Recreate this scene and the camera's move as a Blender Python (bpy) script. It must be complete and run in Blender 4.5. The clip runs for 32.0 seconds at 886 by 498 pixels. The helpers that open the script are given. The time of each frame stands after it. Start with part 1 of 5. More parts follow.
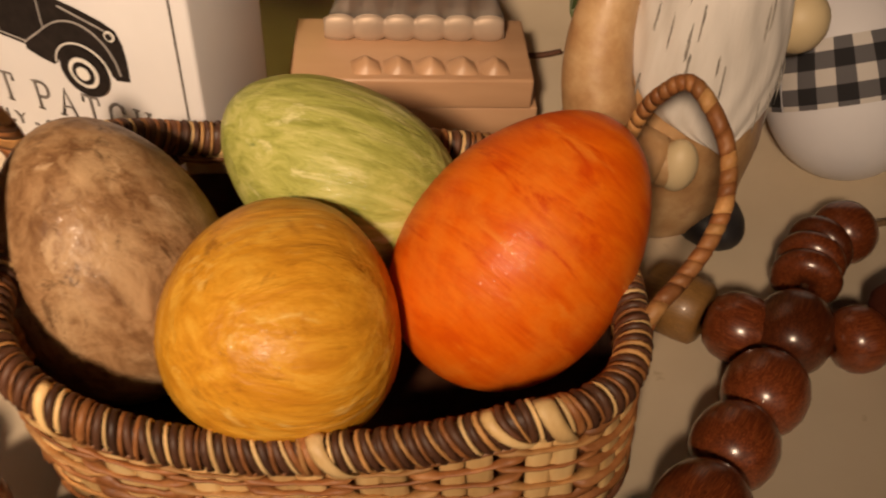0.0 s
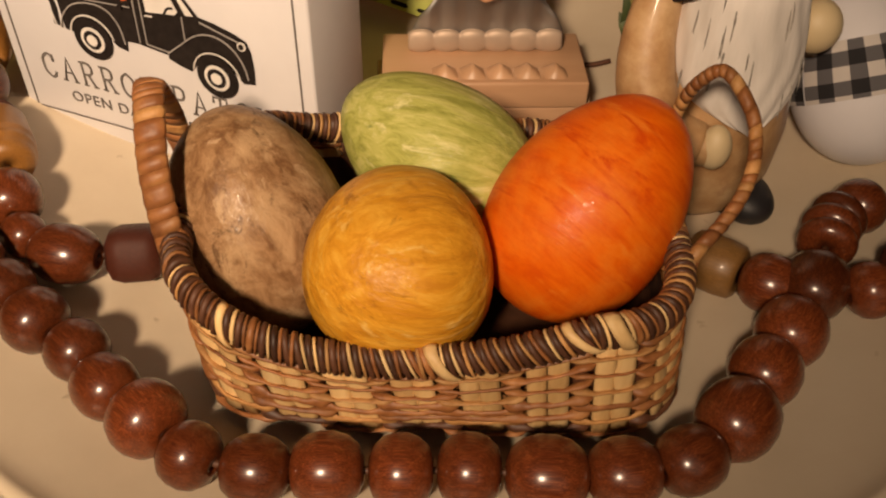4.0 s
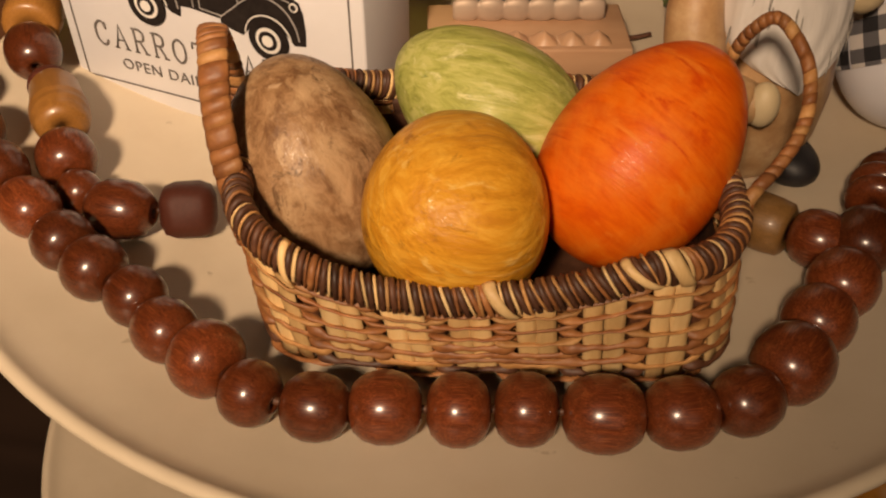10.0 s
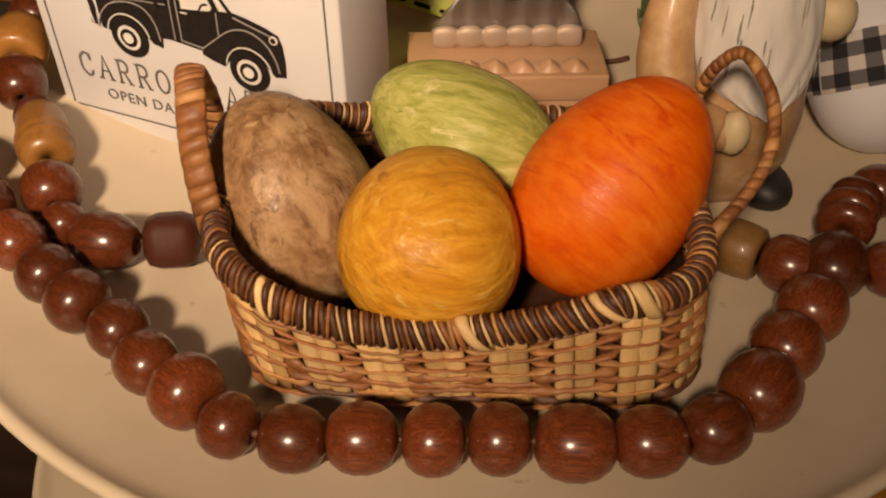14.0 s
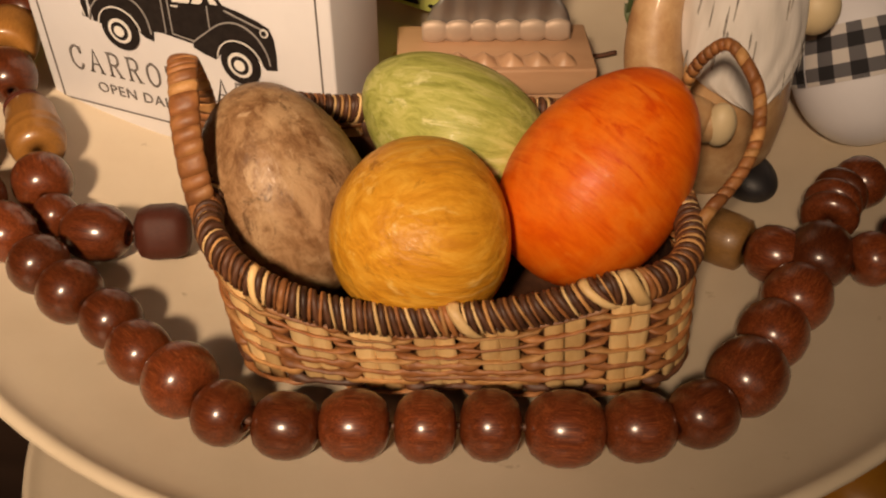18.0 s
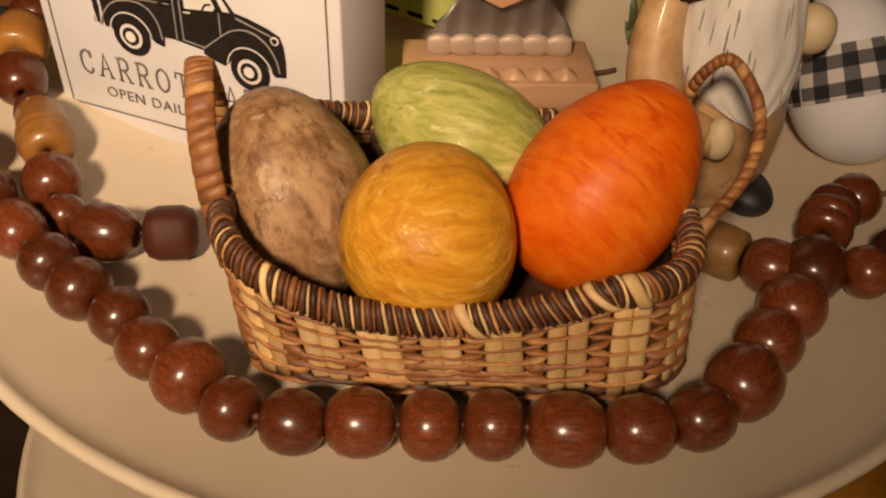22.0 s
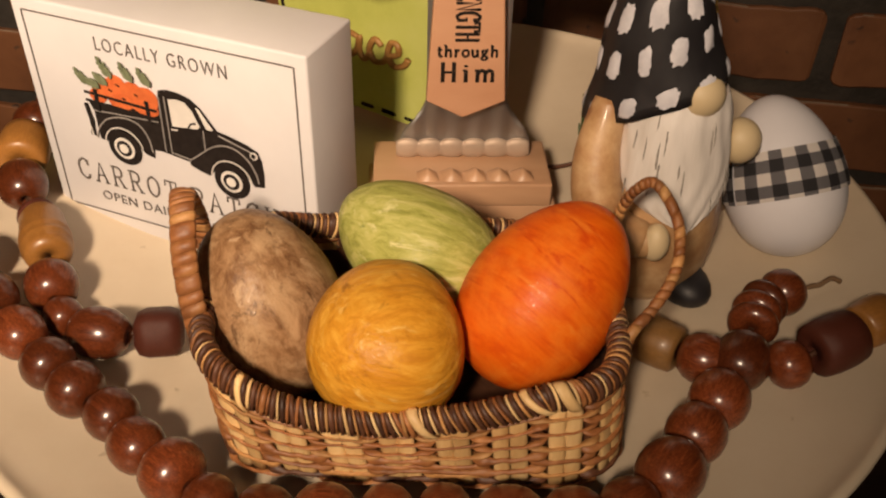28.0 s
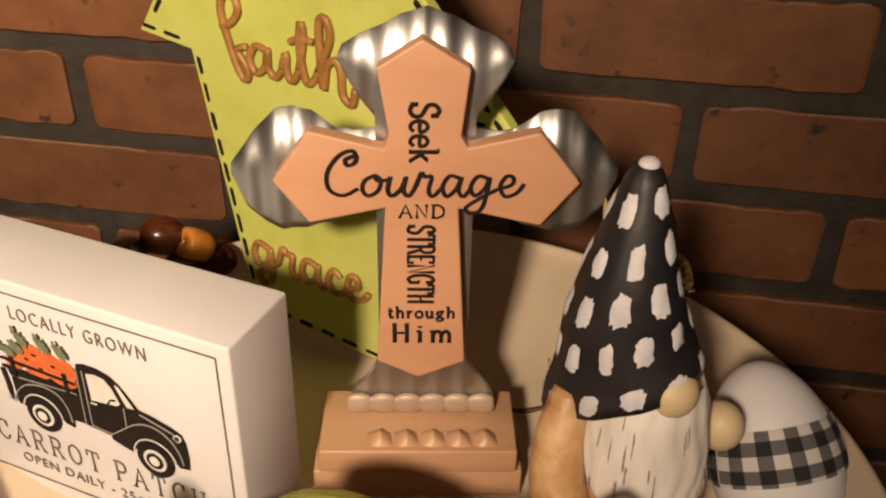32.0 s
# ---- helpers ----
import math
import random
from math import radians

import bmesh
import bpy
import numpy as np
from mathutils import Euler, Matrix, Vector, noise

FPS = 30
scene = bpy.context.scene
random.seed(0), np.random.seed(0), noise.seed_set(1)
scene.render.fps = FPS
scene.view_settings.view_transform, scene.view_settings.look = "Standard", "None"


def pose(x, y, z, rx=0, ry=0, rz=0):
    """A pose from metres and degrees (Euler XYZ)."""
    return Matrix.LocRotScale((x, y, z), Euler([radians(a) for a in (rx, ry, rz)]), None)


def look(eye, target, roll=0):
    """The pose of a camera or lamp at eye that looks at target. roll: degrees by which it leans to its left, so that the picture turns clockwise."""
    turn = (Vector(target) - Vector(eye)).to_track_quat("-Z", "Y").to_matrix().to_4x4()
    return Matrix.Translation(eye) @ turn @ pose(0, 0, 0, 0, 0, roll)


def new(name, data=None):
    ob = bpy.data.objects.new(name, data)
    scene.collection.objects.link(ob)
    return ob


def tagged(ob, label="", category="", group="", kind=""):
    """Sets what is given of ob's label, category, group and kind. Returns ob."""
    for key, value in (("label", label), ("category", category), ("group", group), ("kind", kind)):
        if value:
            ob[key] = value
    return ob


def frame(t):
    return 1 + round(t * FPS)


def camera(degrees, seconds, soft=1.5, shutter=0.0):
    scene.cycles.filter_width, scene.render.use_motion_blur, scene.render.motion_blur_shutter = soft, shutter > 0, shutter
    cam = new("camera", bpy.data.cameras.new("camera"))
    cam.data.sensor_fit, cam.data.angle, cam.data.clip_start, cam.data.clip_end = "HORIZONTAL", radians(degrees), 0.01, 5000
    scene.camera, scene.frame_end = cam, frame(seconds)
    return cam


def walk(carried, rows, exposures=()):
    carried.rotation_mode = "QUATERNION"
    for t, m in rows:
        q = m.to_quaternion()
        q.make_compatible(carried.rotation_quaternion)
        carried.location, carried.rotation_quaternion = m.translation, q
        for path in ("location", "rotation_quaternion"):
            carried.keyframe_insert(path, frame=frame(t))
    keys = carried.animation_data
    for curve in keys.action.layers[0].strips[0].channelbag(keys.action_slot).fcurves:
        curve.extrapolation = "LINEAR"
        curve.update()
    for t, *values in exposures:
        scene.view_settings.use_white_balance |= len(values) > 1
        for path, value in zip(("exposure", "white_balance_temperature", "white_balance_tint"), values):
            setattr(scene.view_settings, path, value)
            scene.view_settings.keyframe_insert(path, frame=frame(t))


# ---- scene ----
cam = camera(50.9, 32.0, soft=2.15, shutter=0.3)
PATH = [
    (0, (0.01924, -0.2335, 0.19294), (0.02544, -0.02075, -0.01848), 3.62),
    (0.5, (0.00595, -0.25155, 0.20031), (0.00425, -0.03589, -0.00824), 2.36),
    (1, (-0.00342, -0.263, 0.20448), (-0.00889, -0.04773, -0.0044), 2.19),
    (1.5, (-0.00497, -0.26488, 0.20209), (-0.01407, -0.05209, -0.00919), 1.34),
    (2, (-0.00534, -0.27514, 0.21626), (-0.01065, -0.04905, 0.01914), 2.02),
    (2.5, (0.00056, -0.27858, 0.21507), (-0.00495, -0.05403, 0.0162), 1.42),
    (3, (0.00675, -0.27652, 0.21275), (-0.00054, -0.05892, 0.00636), 0.26),
    (3.5, (0.00868, -0.28042, 0.21322), (0.00186, -0.06097, 0.00878), 0.54),
    (5.5, (-0.00342, -0.28294, 0.20756), (-0.00735, -0.06325, 0.0033), 2.33),
    (6, (-0.00579, -0.28848, 0.20566), (-0.01, -0.06617, 0.00426), 2.44),
    (6.5, (-0.01127, -0.29465, 0.1996), (-0.02147, -0.06898, 0.00219), 1.78),
    (7, (-0.0011, -0.29531, 0.18978), (-0.01196, -0.06783, -0.0055), 0.73),
    (7.5, (0.00707, -0.28676, 0.19175), (-0.01033, -0.06706, -0.01179), -1.84),
    (8, (0.00274, -0.28437, 0.18842), (-0.00938, -0.06628, -0.01723), -0.39),
    (8.5, (0.00419, -0.28237, 0.18956), (-0.00771, -0.06376, -0.01554), -0.26),
    (9, (0.00426, -0.2817, 0.194), (-0.00819, -0.06202, -0.00992), -0.59),
    (9.5, (0.00666, -0.29134, 0.20097), (-0.00483, -0.06885, 6e-05), -0.42),
    (10, (-0.00203, -0.29635, 0.20098), (-0.01393, -0.07397, -2e-05), 0.19),
    (10.5, (-0.00122, -0.2947, 0.19688), (-0.01221, -0.07354, -0.00553), 0.3),
    (11, (0.00123, -0.29292, 0.1988), (-0.00967, -0.07112, -0.0029), -0.0),
    (11.5, (-0.00053, -0.29322, 0.20215), (-0.01118, -0.07096, 0.00094), 0.0),
    (12, (0.00035, -0.29545, 0.20861), (-0.01004, -0.07271, 0.00792), 0.07),
    (12.5, (-0.00057, -0.29398, 0.20345), (-0.01139, -0.07081, 0.00326), 0.15),
    (13, (-0.00244, -0.29558, 0.20631), (-0.0137, -0.0717, 0.00693), -0.07),
    (13.5, (0.00475, -0.29477, 0.20895), (-0.00658, -0.07136, 0.00906), -0.25),
    (15.5, (-0.0005, -0.29902, 0.21081), (-0.01005, -0.07463, 0.01192), 0.28),
    (16, (0.0016, -0.29959, 0.20942), (-0.00975, -0.07526, 0.01056), -0.23),
    (16.5, (0.00712, -0.29744, 0.21157), (-0.00506, -0.07524, 0.01037), -0.91),
    (17, (0.00526, -0.29736, 0.20922), (-0.00364, -0.07443, 0.00866), -0.1),
    (17.5, (0.0031, -0.29915, 0.21223), (-0.00378, -0.07511, 0.01285), 0.34),
    (18, (0.00292, -0.2993, 0.20964), (-0.00385, -0.07556, 0.0099), 0.44),
    (18.5, (0.00305, -0.2993, 0.20676), (-0.00362, -0.07562, 0.00695), 0.5),
    (19, (0.00179, -0.30049, 0.21034), (-0.00481, -0.07592, 0.01155), 0.76),
    (19.5, (0.00173, -0.29782, 0.2056), (-0.00497, -0.07344, 0.00658), 0.8),
    (20, (0.00036, -0.29885, 0.2079), (-0.0054, -0.07323, 0.01025), 1.2),
    (20.5, (0.00091, -0.30274, 0.21352), (-0.00441, -0.0755, 0.01774), 1.39),
    (21, (-9e-05, -0.30415, 0.21206), (-0.00495, -0.07698, 0.01618), 1.62),
    (21.5, (-0.00161, -0.30412, 0.2099), (-0.00574, -0.07702, 0.01391), 1.82),
    (22, (-0.00197, -0.30694, 0.20941), (-0.005, -0.07849, 0.01498), 2.18),
    (22.5, (-0.00221, -0.31033, 0.21161), (-0.00467, -0.08079, 0.01847), 2.33),
    (23, (-0.00047, -0.30914, 0.2125), (-0.00231, -0.07993, 0.01896), 2.24),
    (23.5, (-0.0027, -0.30927, 0.21202), (-0.00593, -0.08023, 0.0183), 2.02),
    (24, (-0.00187, -0.30912, 0.21026), (-0.00426, -0.08058, 0.01593), 2.09),
    (24.5, (-0.00291, -0.3114, 0.20988), (-0.00522, -0.08312, 0.01524), 2.3),
    (26.5, (-0.00256, -0.31525, 0.21812), (-0.00587, -0.08493, 0.02592), 2.41),
    (27, (0.00089, -0.31929, 0.2302), (-0.00277, -0.08671, 0.04074), 2.16),
    (27.5, (0.00589, -0.3183, 0.2356), (0.0011, -0.08361, 0.04879), 1.59),
    (28, (0.01078, -0.3177, 0.24637), (0.00741, -0.08136, 0.06162), 1.63),
    (28.5, (0.01205, -0.31539, 0.25387), (0.00767, -0.07803, 0.07045), 1.49),
    (29, (0.01711, -0.30287, 0.25665), (0.01535, -0.06371, 0.07555), 2.07),
    (29.5, (0.02125, -0.29129, 0.2702), (0.02197, -0.04068, 0.10528), 3.07),
    (30, (0.02565, -0.26993, 0.27428), (0.01814, -0.02373, 0.10301), 2.19),
    (30.5, (0.0303, -0.25672, 0.27888), (0.02294, -0.00613, 0.1141), 2.04),
    (31, (0.03302, -0.26077, 0.29125), (0.02508, -0.00346, 0.13722), 1.83),
    (31.5, (0.03091, -0.25664, 0.28534), (0.0198, -0.0008, 0.12906), 1.28),
    (32, (0.03236, -0.25179, 0.27867), (0.02195, 0.00313, 0.12085), 1.28),
]
walk(cam, [(t, look(eye, target, roll)) for t, eye, target, roll in PATH],
     exposures=((0, -0.17, 6500, 10), (24, -0.17, 6500, 10), (28, -0.07, 6100, 9), (32, 0.04, 6100, 8)))


# ---- light ----
world = bpy.data.worlds.new("room_dusk")
scene.world = world
world.use_nodes = True
world.node_tree.nodes["Background"].inputs[0].default_value = (1.0, 0.78, 0.58, 1)
world.node_tree.nodes["Background"].inputs[1].default_value = 0.02

# the origin lies on the middle of the upper dish
TRAY = Matrix.Identity(4)


def lamp(name, place, target, size, watts, colour, spread=180):
    data = bpy.data.lights.new(name, "AREA")
    data.shape, data.size, data.energy, data.color, data.spread = "DISK", size, watts, colour, radians(spread)
    ob = new(name, data)
    ob.matrix_world = look(place, target)
    return ob


WARM = (1.0, 0.718, 0.478)
# Aim and spread dim the right side in place of the phone's shadow
lamp("shaded_lamp_light", (-0.125, -0.64, 0.52), (-0.25, 0.16, 0.13), 0.075, 2.6, WARM, 78)
# Unseen broad fill, added to brighten faces turned to the right
lamp("small_lamp_light", (0.38, -1.0, 0.55), (-0.03, -0.02, 0.04), 0.8, 0.3, WARM, 120)
# Unseen overhead fill, added to lift the shadows
lamp("ceiling_lamp_light", (-0.3, -0.9, 2.2), (0.0, -0.1, 0.0), 2.4, 0.85, (1.0, 0.82, 0.66))

# ---- materials ----


def nodes_of(name):
    m = bpy.data.materials.new(name)
    m.use_nodes = True
    return m, m.node_tree.nodes, m.node_tree.links, m.node_tree.nodes["Principled BSDF"]


def rgba(c):
    return (c[0], c[1], c[2], 1.0)


def surface(name, colours, scale=40.0, stretch=(1, 1, 1), rough=0.5, rough_var=0.1, bump=0.1, bump_scale=None, detail=6.0,
            coat=0.0, coat_rough=0.1, metal=0.0, vary=0.0, spots=None, spot_scale=90.0, spot_at=0.68, spec=0.5, sss=0.0, warp=0.0, tones=(0.86, 1.1)):
    """A painted, wooden or fired surface: noise between colours, speckles, relief and a change of tone from piece to piece."""
    m, n, l, p = nodes_of(name)
    tc = n.new("ShaderNodeTexCoord")
    mp = n.new("ShaderNodeMapping")
    mp.inputs["Scale"].default_value = stretch
    l.new(tc.outputs["Object"], mp.inputs["Vector"])
    info = n.new("ShaderNodeObjectInfo")
    shift = n.new("ShaderNodeVectorMath")
    shift.operation = "ADD"
    l.new(mp.outputs[0], shift.inputs[0])
    l.new(info.outputs["Random"], shift.inputs[1])
    no = n.new("ShaderNodeTexNoise")
    no.inputs["Scale"].default_value, no.inputs["Detail"].default_value, no.inputs["Roughness"].default_value = scale, detail, 0.62
    no.inputs["Distortion"].default_value = warp
    l.new(shift.outputs[0], no.inputs["Vector"])
    ramp = n.new("ShaderNodeValToRGB")
    el = ramp.color_ramp.elements
    while len(el) < len(colours):
        el.new(0.5)
    for k, c in enumerate(colours):
        el[k].position = 0.28 + 0.44 * k / max(1, len(colours) - 1)
        el[k].color = rgba(c)
    l.new(no.outputs["Fac"], ramp.inputs["Fac"])
    out = ramp.outputs["Color"]
    big = n.new("ShaderNodeTexNoise")
    big.inputs["Scale"].default_value, big.inputs["Detail"].default_value = scale * 0.22, 3.0
    l.new(shift.outputs[0], big.inputs["Vector"])
    tone = n.new("ShaderNodeMapRange")
    tone.inputs["From Min"].default_value, tone.inputs["From Max"].default_value = 0.3, 0.7
    tone.inputs["To Min"].default_value, tone.inputs["To Max"].default_value = tones
    l.new(big.outputs["Fac"], tone.inputs["Value"])
    hsv = n.new("ShaderNodeHueSaturation")
    l.new(out, hsv.inputs["Color"])
    if vary:
        mr = n.new("ShaderNodeMapRange")
        mr.inputs["To Min"].default_value, mr.inputs["To Max"].default_value = 1 - vary, 1 + vary
        l.new(info.outputs["Random"], mr.inputs["Value"])
        mul = n.new("ShaderNodeMath")
        mul.operation = "MULTIPLY"
        l.new(mr.outputs[0], mul.inputs[0])
        l.new(tone.outputs[0], mul.inputs[1])
        l.new(mul.outputs[0], hsv.inputs["Value"])
    else:
        l.new(tone.outputs[0], hsv.inputs["Value"])
    out = hsv.outputs["Color"]
    if spots:
        sp = n.new("ShaderNodeTexNoise")
        sp.inputs["Scale"].default_value, sp.inputs["Detail"].default_value = spot_scale, 4.0
        l.new(shift.outputs[0], sp.inputs["Vector"])
        st = n.new("ShaderNodeMapRange")
        st.inputs["From Min"].default_value, st.inputs["From Max"].default_value = spot_at, spot_at + 0.08
        l.new(sp.outputs["Fac"], st.inputs["Value"])
        mix = n.new("ShaderNodeMix")
        mix.data_type = "RGBA"
        l.new(st.outputs[0], mix.inputs["Factor"])
        l.new(out, mix.inputs["A"])
        mix.inputs["B"].default_value = rgba(spots)
        out = mix.outputs["Result"]
    l.new(out, p.inputs["Base Color"])
    rr = n.new("ShaderNodeMapRange")
    rr.inputs["To Min"].default_value, rr.inputs["To Max"].default_value = rough - rough_var, rough + rough_var
    l.new(no.outputs["Fac"], rr.inputs["Value"])
    l.new(rr.outputs[0], p.inputs["Roughness"])
    p.inputs["Metallic"].default_value = metal
    p.inputs["Specular IOR Level"].default_value = spec
    p.inputs["Coat Weight"].default_value = coat
    p.inputs["Coat Roughness"].default_value = coat_rough
    if sss:
        p.inputs["Subsurface Weight"].default_value = sss
        p.inputs["Subsurface Scale"].default_value = 0.003
    if bump:
        bn = n.new("ShaderNodeTexNoise")
        bn.inputs["Scale"].default_value, bn.inputs["Detail"].default_value = bump_scale or scale * 2.5, 5.0
        l.new(shift.outputs[0], bn.inputs["Vector"])
        bp = n.new("ShaderNodeBump")
        bp.inputs["Strength"].default_value, bp.inputs["Distance"].default_value = bump, 0.0012
        l.new(bn.outputs["Fac"], bp.inputs["Height"])
        l.new(bp.outputs[0], p.inputs["Normal"])
    return m


def egg_paint(name, colours, scale, stretch, turn, dark, dark_at, pale, pale_at, patch, patch_at, rough=0.42, bump=0.25, patch_scale=60, soft=0.09, warp=0.7):
    """Hand-brushed paint: fine strokes between colours, crisp dark and pale strokes, and broad worn patches."""
    m, n, l, p = nodes_of(name)
    tc = n.new("ShaderNodeTexCoord")

    def field(sc, st, detail, warp, shift, rough_=0.6):
        mp = n.new("ShaderNodeMapping")
        mp.vector_type = "TEXTURE"
        mp.inputs["Rotation"].default_value = [radians(a) for a in turn]
        mp.inputs["Scale"].default_value = [1 / q for q in st]
        mp.inputs["Location"].default_value = (shift, shift * 0.7, shift * 0.4)
        l.new(tc.outputs["Object"], mp.inputs["Vector"])
        no = n.new("ShaderNodeTexNoise")
        for key, val in (("Scale", sc), ("Detail", detail), ("Roughness", rough_), ("Distortion", warp)):
            no.inputs[key].default_value = val
        l.new(mp.outputs[0], no.inputs["Vector"])
        return no.outputs["Fac"]

    def blend(a, b, f, lo, hi, top=1.0):
        mr = n.new("ShaderNodeMapRange")
        mr.inputs["From Min"].default_value, mr.inputs["From Max"].default_value, mr.inputs["To Max"].default_value = lo, hi, top
        l.new(f, mr.inputs["Value"])
        mix = n.new("ShaderNodeMix")
        mix.data_type = "RGBA"
        l.new(mr.outputs[0], mix.inputs["Factor"])
        l.new(a, mix.inputs["A"])
        mix.inputs["B"].default_value = rgba(b)
        return mix.outputs["Result"]

    strokes_ = field(scale, stretch, 8.0, warp, 0.0, 0.7)
    ramp = n.new("ShaderNodeValToRGB")
    el = ramp.color_ramp.elements
    while len(el) < len(colours):
        el.new(0.5)
    for k, c in enumerate(colours):
        el[k].position = 0.38 + 0.24 * k / (len(colours) - 1)
        el[k].color = rgba(c)
    l.new(strokes_, ramp.inputs["Fac"])
    out = ramp.outputs["Color"]
    out = blend(out, patch, field(patch_scale, (1, 1, 1), 8.0, 0.5, 3.1, 0.7), patch_at, patch_at + soft, 0.75)
    out = blend(out, pale, field(scale * 0.7, stretch, 7.0, warp, 5.3, 0.66), pale_at, pale_at + 0.08, 0.7)
    out = blend(out, dark, field(scale * 0.5, stretch, 7.0, warp * 1.3, 8.7, 0.7), dark_at, dark_at + 0.07, 0.75)
    l.new(out, p.inputs["Base Color"])
    rr = n.new("ShaderNodeMapRange")
    rr.inputs["To Min"].default_value, rr.inputs["To Max"].default_value = rough + 0.16, rough - 0.16
    l.new(strokes_, rr.inputs["Value"])
    l.new(rr.outputs[0], p.inputs["Roughness"])
    p.inputs["Specular IOR Level"].default_value = 0.18
    p.inputs["Coat Weight"].default_value = 0.06
    p.inputs["Coat Roughness"].default_value = 0.09
    fleck = n.new("ShaderNodeBump")
    fleck.inputs["Strength"].default_value, fleck.inputs["Distance"].default_value = 0.45, 0.0012
    l.new(field(330, (1, 1, 1), 3.0, 0.4, 2.2), fleck.inputs["Height"])
    l.new(fleck.outputs[0], p.inputs["Coat Normal"])
    bp = n.new("ShaderNodeBump")
    bp.inputs["Strength"].default_value, bp.inputs["Distance"].default_value = bump, 0.0012
    l.new(field(scale * 0.8, stretch, 4.0, 0.2, 1.7), bp.inputs["Height"])
    l.new(bp.outputs[0], p.inputs["Normal"])
    return m


